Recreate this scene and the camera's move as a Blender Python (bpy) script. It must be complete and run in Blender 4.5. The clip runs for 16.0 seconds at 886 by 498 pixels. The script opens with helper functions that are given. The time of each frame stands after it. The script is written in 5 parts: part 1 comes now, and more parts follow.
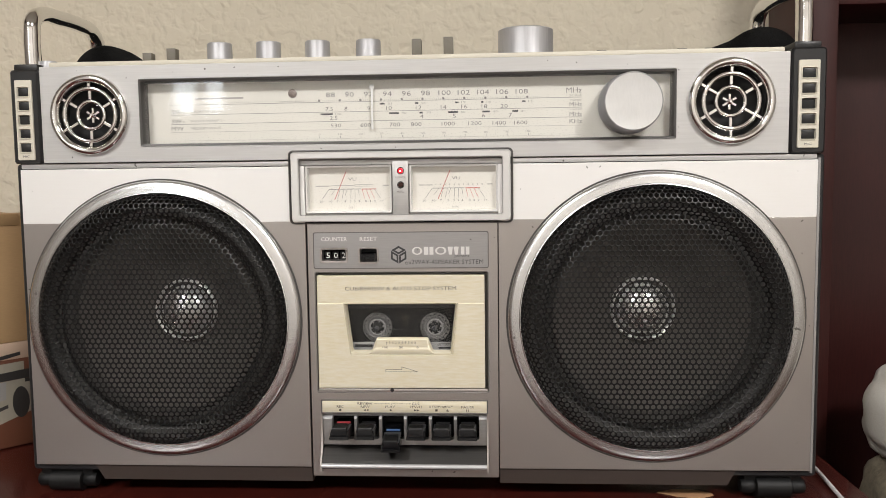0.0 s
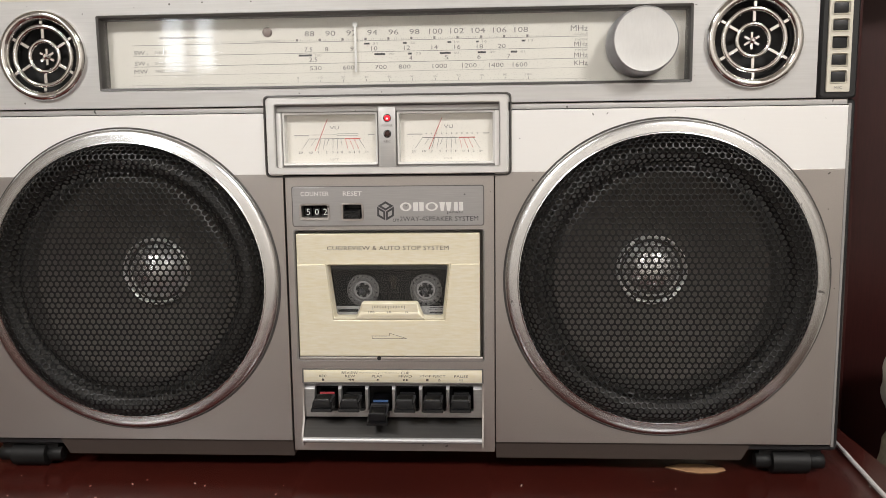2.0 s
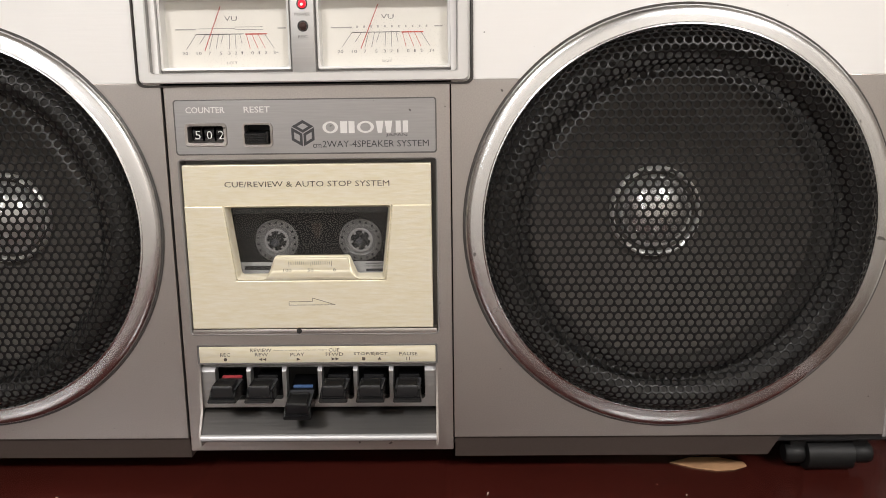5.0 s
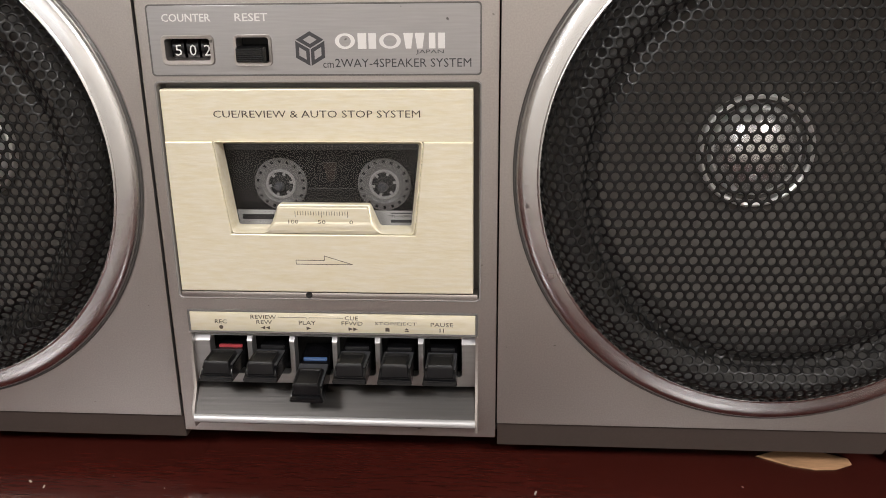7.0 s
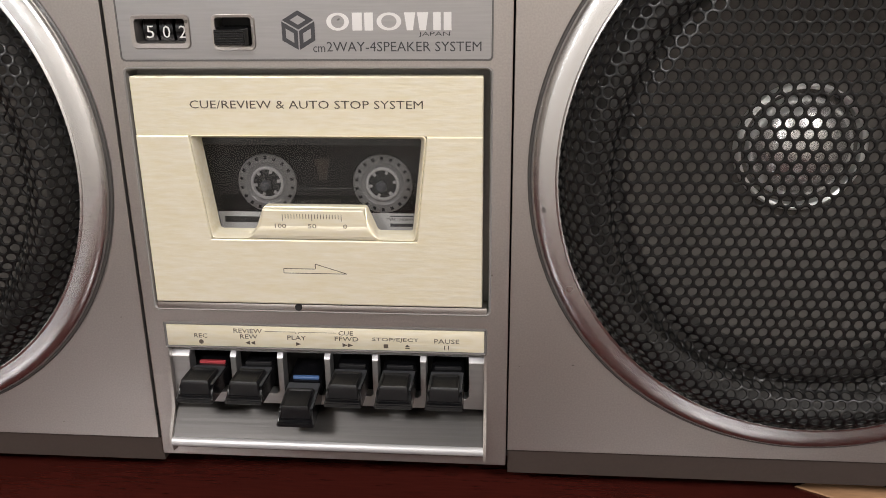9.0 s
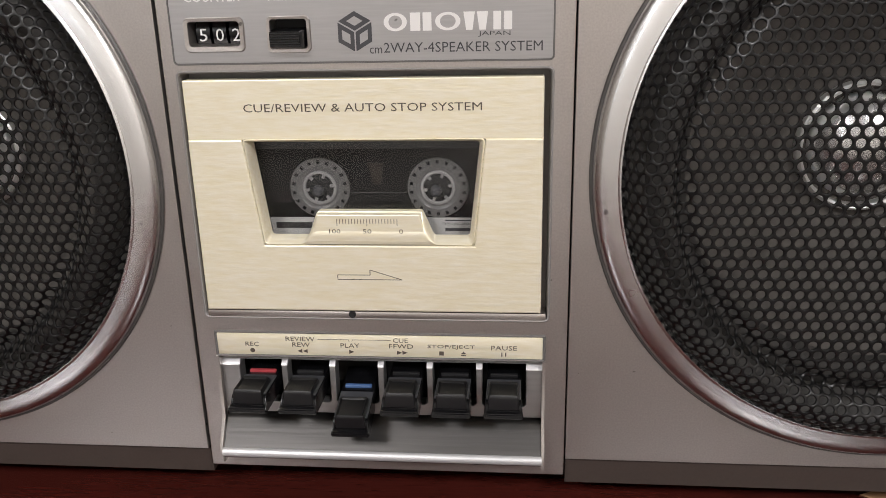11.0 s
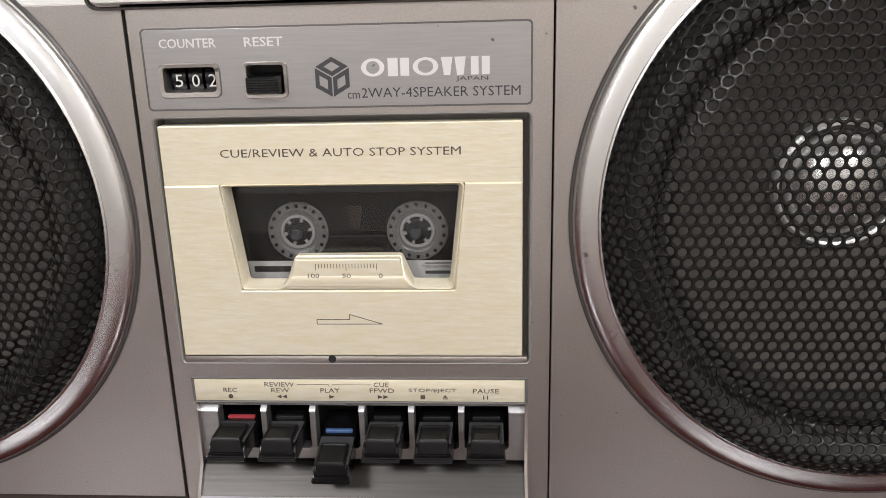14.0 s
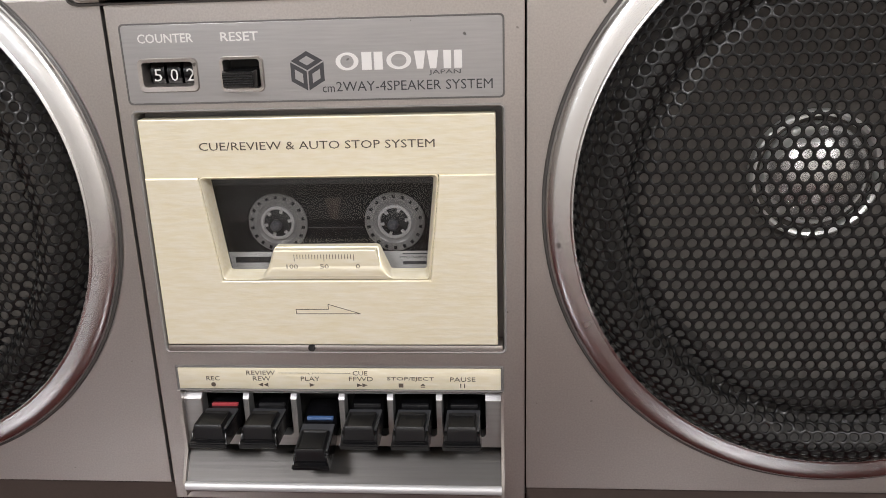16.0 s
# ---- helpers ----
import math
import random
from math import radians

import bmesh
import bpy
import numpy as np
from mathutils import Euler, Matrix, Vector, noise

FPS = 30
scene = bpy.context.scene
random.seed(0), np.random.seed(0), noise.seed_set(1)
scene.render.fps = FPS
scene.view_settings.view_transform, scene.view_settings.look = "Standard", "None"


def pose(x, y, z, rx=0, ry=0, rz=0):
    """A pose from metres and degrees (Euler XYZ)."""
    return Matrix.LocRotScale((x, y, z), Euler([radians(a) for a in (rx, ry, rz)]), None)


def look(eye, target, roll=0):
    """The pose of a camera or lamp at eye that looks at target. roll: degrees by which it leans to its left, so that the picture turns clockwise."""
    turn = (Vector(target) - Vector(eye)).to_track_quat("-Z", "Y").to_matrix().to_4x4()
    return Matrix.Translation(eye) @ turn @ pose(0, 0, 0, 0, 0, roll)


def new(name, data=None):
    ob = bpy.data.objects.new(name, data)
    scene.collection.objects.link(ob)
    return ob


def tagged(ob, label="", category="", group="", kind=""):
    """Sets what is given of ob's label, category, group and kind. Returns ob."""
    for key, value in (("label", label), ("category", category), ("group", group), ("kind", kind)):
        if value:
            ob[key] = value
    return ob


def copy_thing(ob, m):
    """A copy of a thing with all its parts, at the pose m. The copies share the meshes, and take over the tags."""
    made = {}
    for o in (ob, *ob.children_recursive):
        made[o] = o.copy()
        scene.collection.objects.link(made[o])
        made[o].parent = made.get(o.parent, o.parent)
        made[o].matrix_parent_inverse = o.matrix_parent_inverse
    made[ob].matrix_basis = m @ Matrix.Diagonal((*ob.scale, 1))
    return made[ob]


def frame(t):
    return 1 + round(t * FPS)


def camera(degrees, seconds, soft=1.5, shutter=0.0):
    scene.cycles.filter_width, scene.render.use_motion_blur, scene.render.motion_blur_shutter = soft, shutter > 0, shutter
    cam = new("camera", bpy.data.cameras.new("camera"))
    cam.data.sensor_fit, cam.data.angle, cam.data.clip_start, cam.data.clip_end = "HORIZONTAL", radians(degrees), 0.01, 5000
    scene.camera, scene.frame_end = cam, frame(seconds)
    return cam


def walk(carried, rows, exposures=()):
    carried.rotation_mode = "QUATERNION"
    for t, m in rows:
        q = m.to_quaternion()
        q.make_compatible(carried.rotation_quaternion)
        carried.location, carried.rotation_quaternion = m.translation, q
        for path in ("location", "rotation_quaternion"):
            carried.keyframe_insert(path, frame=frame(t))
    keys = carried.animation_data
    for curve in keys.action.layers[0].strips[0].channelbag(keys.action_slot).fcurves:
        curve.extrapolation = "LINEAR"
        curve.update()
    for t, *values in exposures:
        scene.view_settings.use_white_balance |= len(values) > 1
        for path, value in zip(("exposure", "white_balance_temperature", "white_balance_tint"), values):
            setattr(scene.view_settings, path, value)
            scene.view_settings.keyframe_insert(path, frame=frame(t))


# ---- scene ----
cam = camera(58.0, 16.0, soft=0.9)
PATH = [
    (0, (0.065, -0.564, 0.232), (-0.055, 1.425, 0.061), -0.7),
    (0.5, (0.065, -0.553, 0.234), (-0.058, 1.435, 0.049), -0.8),
    (1, (0.065, -0.536, 0.23), (-0.069, 1.449, 0.026), -0.8),
    (1.5, (0.066, -0.525, 0.227), (-0.066, 1.457, -0.008), -0.8),
    (2, (0.066, -0.515, 0.223), (-0.048, 1.464, -0.04), -0.7),
    (2.5, (0.066, -0.502, 0.216), (-0.033, 1.474, -0.077), -0.7),
    (3, (0.066, -0.49, 0.212), (-0.025, 1.479, -0.128), -0.9),
    (3.5, (0.071, -0.467, 0.208), (-0.021, 1.496, -0.161), -0.7),
    (4, (0.072, -0.427, 0.205), (0.028, 1.539, -0.16), -0.7),
    (4.2, (0.073, -0.418, 0.198), (0.05, 1.552, -0.148), -0.9),
    (6.5, (0.069, -0.321, 0.204), (-0.033, 1.592, -0.37), -0.4),
    (7, (0.069, -0.303, 0.199), (-0.062, 1.597, -0.411), -0.6),
    (7.5, (0.067, -0.287, 0.196), (-0.067, 1.606, -0.433), -0.8),
    (8, (0.066, -0.274, 0.195), (-0.072, 1.618, -0.44), -0.6),
    (10.3, (0.07, -0.266, 0.193), (-0.116, 1.625, -0.432), -1.2),
    (10.5, (0.068, -0.266, 0.192), (-0.124, 1.626, -0.427), -1.3),
    (11, (0.051, -0.263, 0.192), (-0.128, 1.631, -0.426), -1.3),
    (11.5, (0.049, -0.262, 0.198), (-0.101, 1.641, -0.397), -1.0),
    (12, (0.049, -0.261, 0.197), (-0.075, 1.649, -0.383), -1.2),
    (12.5, (0.05, -0.26, 0.2), (-0.078, 1.652, -0.373), -1.4),
    (13, (0.049, -0.26, 0.198), (-0.078, 1.653, -0.371), -1.5),
    (13.5, (0.051, -0.259, 0.198), (-0.083, 1.654, -0.368), -1.5),
    (14, (0.051, -0.259, 0.199), (-0.079, 1.653, -0.371), -1.5),
    (14.5, (0.052, -0.259, 0.198), (-0.078, 1.652, -0.376), -1.5),
    (15, (0.057, -0.258, 0.199), (-0.08, 1.649, -0.386), -1.5),
    (15.5, (0.062, -0.262, 0.201), (-0.079, 1.644, -0.389), -1.4),
    (16, (0.063, -0.262, 0.201), (-0.092, 1.64, -0.398), -1.8),
]
walk(cam, [(t, look(eye, target, roll)) for t, eye, target, roll in PATH],
     [(0.0, 0.0, 6700, 8), (2.5, -0.10, 6800, 8), (3.5, 0.02, 6850, 9), (4.2, -0.06, 6800, 9), (6.5, 0.05, 6750, 10), (10.5, 0.05, 6600, 10), (12.5, 0.11, 6500, 10), (16.0, 0.11, 6500, 10)])

# ---- world, lamps ----
world = bpy.data.worlds.new("room_air")
world.use_nodes = True
world.node_tree.nodes["Background"].inputs[0].default_value = (0.9, 0.92, 1.0, 1)
world.node_tree.nodes["Background"].inputs[1].default_value = 0.05
scene.world = world


def area_lamp(name, at, target, sx, sy, watts, colour):
    data = bpy.data.lights.new(name, "AREA")
    data.shape, data.size, data.size_y, data.energy, data.color = "RECTANGLE", sx, sy, watts, colour
    ob = new(name, data)
    ob.matrix_world = look(at, target)
    return ob


LAMPS = ((-1.00, -2.05, 48), (1.20, -1.95, 58))
for lx, ly, watts in LAMPS:
    area_lamp("ceiling_lamp_light", (lx, ly, 1.70), (lx, ly + 0.001, 0.0), 0.55, 0.55, watts, (1.0, 0.98, 1.0))


# ---- materials ----
def mat(name, colour, rough=0.5, metal=0.0, grain=0.0, grain_scale=400.0, stretch=(1, 1, 1), blotch=0.06, blotch_scale=14.0,
        bump=0.0, bump_scale=600.0, rough_var=0.08, coat=0.0, colour2=None, spec=0.5, alpha_t=0.0, specks=0.0, speck_scale=260.0):
    m = bpy.data.materials.new(name)
    m.use_nodes = True
    nt = m.node_tree
    b = nt.nodes["Principled BSDF"]
    b.inputs["Roughness"].default_value = rough
    b.inputs["Metallic"].default_value = metal
    b.inputs["Coat Weight"].default_value = coat
    b.inputs["Coat Roughness"].default_value = 0.08
    b.inputs["Specular IOR Level"].default_value = spec
    b.inputs["Transmission Weight"].default_value = alpha_t
    tc = nt.nodes.new("ShaderNodeTexCoord")
    mp = nt.nodes.new("ShaderNodeMapping")
    mp.inputs["Scale"].default_value = stretch
    nt.links.new(tc.outputs["Object"], mp.inputs[0])

    def noise_tex(scale, detail=3.0, mapped=True):
        n = nt.nodes.new("ShaderNodeTexNoise")
        n.inputs["Scale"].default_value = scale
        n.inputs["Detail"].default_value = detail
        nt.links.new((mp if mapped else tc).outputs[0 if mapped else "Object"], n.inputs["Vector"])
        return n

    big, fine = noise_tex(blotch_scale, 4.0, False), noise_tex(grain_scale)
    ramp = nt.nodes.new("ShaderNodeMix")
    ramp.data_type = "RGBA"
    c2 = colour2 or tuple(c * (1 - blotch * 2) for c in colour)
    ramp.inputs["A"].default_value = (*colour, 1)
    ramp.inputs["B"].default_value = (*c2, 1)
    nt.links.new(big.outputs["Fac"], ramp.inputs["Factor"])
    mul = nt.nodes.new("ShaderNodeMix")
    mul.data_type, mul.blend_type = "RGBA", "OVERLAY"
    mul.inputs["Factor"].default_value = grain
    nt.links.new(ramp.outputs["Result"], mul.inputs["A"])
    nt.links.new(fine.outputs["Fac"], mul.inputs["B"])
    out = mul.outputs["Result"]
    if specks:
        sp, th, sm = noise_tex(speck_scale, 1.0, False), nt.nodes.new("ShaderNodeMapRange"), nt.nodes.new("ShaderNodeMix")
        th.inputs["From Min"].default_value, th.inputs["From Max"].default_value, th.inputs["To Max"].default_value = 0.765, 0.80, specks
        nt.links.new(sp.outputs["Fac"], th.inputs["Value"])
        sm.data_type = "RGBA"
        sm.inputs["B"].default_value = (0.03, 0.025, 0.02, 1)
        nt.links.new(th.outputs["Result"], sm.inputs["Factor"])
        nt.links.new(out, sm.inputs["A"])
        out = sm.outputs["Result"]
    nt.links.new(out, b.inputs["Base Color"])
    rr_ = nt.nodes.new("ShaderNodeMapRange")
    rr_.inputs["To Min"].default_value = max(0.02, rough - rough_var)
    rr_.inputs["To Max"].default_value = rough + rough_var
    nt.links.new(big.outputs["Fac"], rr_.inputs["Value"])
    nt.links.new(rr_.outputs["Result"], b.inputs["Roughness"])
    if bump:
        bn = nt.nodes.new("ShaderNodeBump")
        bn.inputs["Strength"].default_value = bump
        bn.inputs["Distance"].default_value = 0.001
        nt.links.new(noise_tex(bump_scale).outputs["Fac"], bn.inputs["Height"])
        nt.links.new(bn.outputs["Normal"], b.inputs["Normal"])
    return m


def glow(name, colour, strength):
    m = bpy.data.materials.new(name)
    m.use_nodes = True
    b = m.node_tree.nodes["Principled BSDF"]
    b.inputs["Base Color"].default_value = (*colour, 1)
    b.inputs["Emission Color"].default_value = (*colour, 1)
    b.inputs["Emission Strength"].default_value = strength
    return m


def glass(name, tint=(1, 1, 1), rough=0.02, ior=1.5):
    """Thin clear sheet: mostly transparent, with a mirror gloss on top."""
    m = bpy.data.materials.new(name)
    m.use_nodes = True
    nt = m.node_tree
    nt.nodes.remove(nt.nodes["Principled BSDF"])
    tr, gl, mx, fr = (nt.nodes.new(k) for k in ("ShaderNodeBsdfTransparent", "ShaderNodeBsdfGlossy", "ShaderNodeMixShader", "ShaderNodeFresnel"))
    tr.inputs[0].default_value = (*tint, 1)
    gl.inputs["Roughness"].default_value = rough
    fr.inputs["IOR"].default_value = ior
    nt.links.new(fr.outputs[0], mx.inputs[0])
    nt.links.new(tr.outputs[0], mx.inputs[1])
    nt.links.new(gl.outputs[0], mx.inputs[2])
    nt.links.new(mx.outputs[0], nt.nodes["Material Output"].inputs[0])
    return m


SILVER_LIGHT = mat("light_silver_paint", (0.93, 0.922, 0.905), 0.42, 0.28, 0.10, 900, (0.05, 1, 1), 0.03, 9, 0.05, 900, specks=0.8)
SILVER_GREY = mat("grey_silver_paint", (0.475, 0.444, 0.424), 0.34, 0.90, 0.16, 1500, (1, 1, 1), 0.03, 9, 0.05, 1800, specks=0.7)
SILVER_STRIP = mat("brushed_silver_strip", (0.60, 0.595, 0.585), 0.46, 0.58, 0.12, 900, (0.04, 1, 1), 0.03, 10, 0.06, 900, specks=0.8)
VU_SILVER = mat("bright_silver_bezel", (0.80, 0.795, 0.78), 0.32, 0.5, 0.1, 900, (0.05, 1, 1), 0.03, 12, 0.04, 900)
FRAME_DARK = mat("dark_brown_grey_plastic", (0.075, 0.070, 0.066), 0.4, 0.1, 0.1, 900)
# Grey of the recess walls carries their shade; also a plain moulding grey.
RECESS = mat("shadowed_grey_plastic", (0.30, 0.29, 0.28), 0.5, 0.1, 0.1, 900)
GROOVE = mat("dark_grey_groove", (0.15, 0.143, 0.138), 0.5, 0.1, 0.1, 900)
BADGE = mat("grey_badge_plate", (0.44, 0.435, 0.44), 0.30, 0.8, 0.12, 1200, (0.05, 1, 1), 0.03, 16, 0.05, 900, specks=0.7)
CHROME = mat("chrome", (0.82, 0.81, 0.80), 0.10, 1.0, 0.0, blotch=0.05, rough_var=0.05)
RING_CHROME = mat("worn_chrome_ring", (0.82, 0.825, 0.835), 0.25, 1.0, 0.06, 500, (1, 1, 1), 0.06, 30, 0.03, 250, 0.06, specks=0.7, speck_scale=170.0)
# One ledge metal in two tones: shaded front faces, lit slopes.
LEDGE_SHADED = mat("shaded_ledge_metal", (0.42, 0.418, 0.412), 0.42, 0.85, 0.15, 700, (0.03, 1, 1), 0.04, 25, 0.05, 700)
LEDGE_LIT = mat("lit_ledge_metal", (0.62, 0.62, 0.63), 0.40, 0.6, 0.15, 700, (0.03, 1, 1), 0.04, 25, 0.05, 700)
# Tray metal is near-black: a dark reflection is put into its colour.
STEEL = mat("brushed_tray_metal_dark_reflection", (0.085, 0.082, 0.079), 0.40, 1.0, 0.2, 700, (0.03, 1, 1), 0.06, 25, 0.05, 700, 0.06, specks=0.8)
CAP = mat("bright_dust_cap_metal", (0.93, 0.93, 0.93), 0.28, 0.9, 0.1, 700, blotch=0.05, bump=0.05, bump_scale=900)
CAP_RING = mat("bright_ring_metal", (0.95, 0.95, 0.94), 0.38, 0.85)
ALU = mat("satin_aluminium", (0.50, 0.50, 0.515), 0.50, 0.6, 0.15, 700, (1, 1, 0.05), 0.04, 30, 0.04, 700)
KNOB_FACE = mat("spun_aluminium_face", (0.78, 0.78, 0.77), 0.40, 0.40, 0.12, 900, (1, 0.2, 0.2), 0.10, 55, 0.03, 900)
CREAM = mat("cream_brushed_plate", (0.86, 0.80, 0.625), 0.40, 0.36, 0.40, 800, (0.17, 1, 1), 0.03, 18, 0.10, 800)
CREAM_TOP = mat("cream_plastic", (0.76, 0.72, 0.61), 0.45, 0.0, 0.05)
DIAL = mat("ivory_dial_plate", (0.80, 0.78, 0.71), 0.5, 0.0, 0.03, blotch=0.03)
METER = mat("ivory_meter_card", (0.84, 0.81, 0.74), 0.5, 0.0, 0.02, blotch=0.02)
BLACK = mat("black_plastic", (0.012, 0.012, 0.013), 0.38, 0.0, 0.2, 900, bump=0.1, bump_scale=1500)
KEY_BLACK = mat("glossy_black_key", (0.006, 0.006, 0.007), 0.20, 0.0, 0.2, 900, blotch=0.2, bump=0.02, bump_scale=1500, spec=0.3)
KEY_PAD = mat("grained_black_pad", (0.007, 0.007, 0.008), 0.36, 0.0, 0.4, 1500, bump=0.18, bump_scale=2600, spec=0.4)
# Feet get a deeper, duller black, with their shade put into it.
FOOT_BLACK = mat("shaded_matt_black_foot_plastic", (0.007, 0.007, 0.007), 0.5, 0.0, 0.2, 900, bump=0.1, bump_scale=1500, spec=0.3)
KEY_GREY = mat("dark_grey_key_edge", (0.06, 0.062, 0.068), 0.45)
MESH_BLACK = mat("black_painted_steel_mesh", (0.0030, 0.0030, 0.0034), 0.33, 0.0, 0.2, 900, blotch=0.25, rough_var=0.06, spec=0.40)
SURROUND = mat("dark_rubber_surround", (0.055, 0.052, 0.048), 0.6, 0.0, 0.2, 500)
CONE = mat("grey_paper_cone", (0.125, 0.115, 0.104), 0.7, 0.0, 0.3, 300, blotch=0.1, bump=0.2, bump_scale=800)
# Near-black for cavities: the shade inside them is put into the colour.
DARK = mat("dark_cavity_shade", (0.01, 0.01, 0.01), 0.7)
FOAM = mat("black_foam_grip", (0.010, 0.010, 0.010), 0.95, 0.0, 0.5, 1200, bump=0.8, bump_scale=1600, spec=0.1)
PLINTH = mat("taupe_plastic_plinth", (0.058, 0.044, 0.038), 0.5, 0.05, 0.1, 900, bump=0.05, spec=0.35)
LEVER = mat("taupe_lever_plastic", (0.17, 0.155, 0.125), 0.5, 0.05, 0.1, 900, bump=0.05)
INK = mat("dark_grey_ink", (0.05, 0.05, 0.055), 0.5)
INK_SOFT = mat("faded_grey_ink", (0.22, 0.21, 0.20), 0.5)
INK_PALE = mat("pale_grey_ink", (0.42, 0.40, 0.37), 0.5)
INK_BROWN = mat("brown_ink", (0.09, 0.07, 0.05), 0.5)
INK_RED = mat("red_ink", (0.62, 0.10, 0.07), 0.5)
INK_WHITE = mat("silver_white_print", (0.86, 0.85, 0.84), 0.3, 0.3)
NEEDLE = mat("red_needle", (0.55, 0.12, 0.10), 0.5)
POINTER = mat("white_pointer", (0.9, 0.9, 0.88), 0.35)
LED_RED = glow("lit_red_lamp", (0.9, 0.01, 0.03), 0.9)
LED_CORE = glow("lit_lamp_core", (1.0, 0.80, 0.76), 1.6)
LED_OFF = mat("unlit_brown_lamp", (0.06, 0.03, 0.025), 0.2)
LED_STEREO = mat("unlit_stereo_lamp", (0.22, 0.17, 0.15), 0.3)
RED_TAB = mat("red_tab", (0.42, 0.05, 0.06), 0.4)
BLUE_TAB = mat("blue_tab", (0.06, 0.13, 0.30), 0.4)
CLEAR = glass("clear_window", rough=0.05)
SMOKE = glass("smoky_cassette_window", (0.90, 0.90, 0.90), 0.03, 1.40)
CASS = mat("smoky_cassette_shell", (0.008, 0.0082, 0.009), 0.3, 0.0, 0.1, 500, blotch=0.2, spec=0.25)
CASS_LABEL = mat("grey_cassette_label", (0.50, 0.50, 0.49), 0.45)
TAPE_HUB = mat("translucent_hub_plastic", (0.15, 0.147, 0.145), 0.3, 0.0, 0.1, 600)
HUB_WHITE = mat("pale_hub_plastic", (0.34, 0.335, 0.33), 0.35)
TAPE = mat("brown_tape_pack", (0.03, 0.022, 0.018), 0.3)
WOOD = mat("red_mahogany_veneer", (0.086, 0.0145, 0.0100), 0.21, 0.0, 0.35, 60, (1.2, 14, 14), 0.0, 7, 0.015, 120, 0.04, 0.05, (0.036, 0.0080, 0.0062), 0.38)
WOOD_DARK = mat("dark_mahogany_panel", (0.058, 0.0112, 0.0098), 0.45, 0.0, 0.3, 60, (14, 14, 1.2), 0.0, 7, 0.02, 120, 0.06, 0.0, (0.017, 0.0050, 0.0045), 0.3)
BARE_WOOD = mat("bare_chipped_wood", (0.44, 0.25, 0.13), 0.7, 0.0, 0.3, 200, (1, 8, 1))
FLECK = mat("pale_dust_fleck", (0.55, 0.48, 0.42), 0.8)
WALL = mat("beige_textured_plaster", (0.66, 0.60, 0.48), 0.75, 0.0, 0.05, 300, blotch=0.03, blotch_scale=6)
# Unseen side walls are darkened to dim reflections in the speakers and panels.
EAST_DARKENED = mat("unseen_wall_greige", (0.42, 0.39, 0.35), 0.8)
WEST_DARKENED = mat("unseen_wall_dark_brown", (0.20, 0.175, 0.15), 0.8)
CEIL = mat("white_ceiling_paint", (0.80, 0.79, 0.76), 0.8)
ROOM = mat("pale_room_paint", (0.78, 0.75, 0.70), 0.8)
FLOOR = mat("brown_carpet", (0.055, 0.032, 0.023), 0.95, 0.0, 0.4, 300, bump=0.5)
CARD = mat("brown_cardboard", (0.47, 0.30, 0.15), 0.75, 0.0, 0.1, 200, (1, 1, 8), 0.04, 12)
CARTON_TOP = mat("pinkish_carton_board", (0.55, 0.40, 0.30), 0.7)
CARTON_RED = mat("printed_brown_carton", (0.15, 0.055, 0.03), 0.5)
PRINT_GREY = mat("printed_grey", (0.34, 0.31, 0.25), 0.5, blotch=0.12, blotch_scale=60)
PRINT_DARK = mat("printed_dark", (0.03, 0.027, 0.025), 0.5)
FLEECE = mat("white_fleece", (0.76, 0.735, 0.68), 0.95, 0.0, 0.2, 500, blotch=0.06, bump=0.6, bump_scale=700)
KNIT = mat("taupe_knit", (0.30, 0.26, 0.19), 0.95, 0.0, 0.4, 220, blotch=0.1, bump=1.0, bump_scale=260)
CABLE = mat("white_cable_sheath", (0.82, 0.81, 0.80), 0.4)
LAMP_GLOW = glow("lamp_diffuser_glow", (1.0, 0.94, 0.86), 5.0)
DAYLIGHT = glow("daylit_pane", (0.86, 0.93, 1.0), 7.0)

# knockdown plaster relief on the wall
nt = WALL.node_tree
tc_, nz, mr, bn = (nt.nodes.new(k) for k in ("ShaderNodeTexCoord", "ShaderNodeTexNoise", "ShaderNodeMapRange", "ShaderNodeBump"))
nz.inputs["Scale"].default_value, nz.inputs["Detail"].default_value, nz.inputs["Distortion"].default_value = 78.0, 1.8, 0.25
mr.inputs["From Min"].default_value, mr.inputs["From Max"].default_value = 0.40, 0.62
bn.inputs["Strength"].default_value, bn.inputs["Distance"].default_value = 0.60, 0.0015
nt.links.new(tc_.outputs["Object"], nz.inputs["Vector"])
nt.links.new(nz.outputs["Fac"], mr.inputs["Value"])
nt.links.new(mr.outputs["Result"], bn.inputs["Height"])
nt.links.new(bn.outputs["Normal"], nt.nodes["Principled BSDF"].inputs["Normal"])


# ---- mesh helpers ----
def link(name, me, material, parent=None, label=""):
    for m in material if isinstance(material, (list, tuple)) else [material]:
        me.materials.append(m)
    ob = new(name, me)
    if parent:
        ob.parent = parent
    if label:
        ob["label"] = label
    return ob


def part(name, bm, material, parent=None, label="", smooth=35):
    bmesh.ops.recalc_face_normals(bm, faces=bm.faces)
    me = bpy.data.meshes.new(name)
    bm.to_mesh(me)
    bm.free()
    if smooth:
        me.shade_smooth()
        me.set_sharp_from_angle(angle=radians(smooth))
    return link(name, me, material, parent, label)


def thing(name, label, category, at=(0, 0, 0), group="", kind=""):
    ob = new(name)
    ob.location = at
    ob.empty_display_size = 0.02
    return tagged(ob, label, category, group, kind)


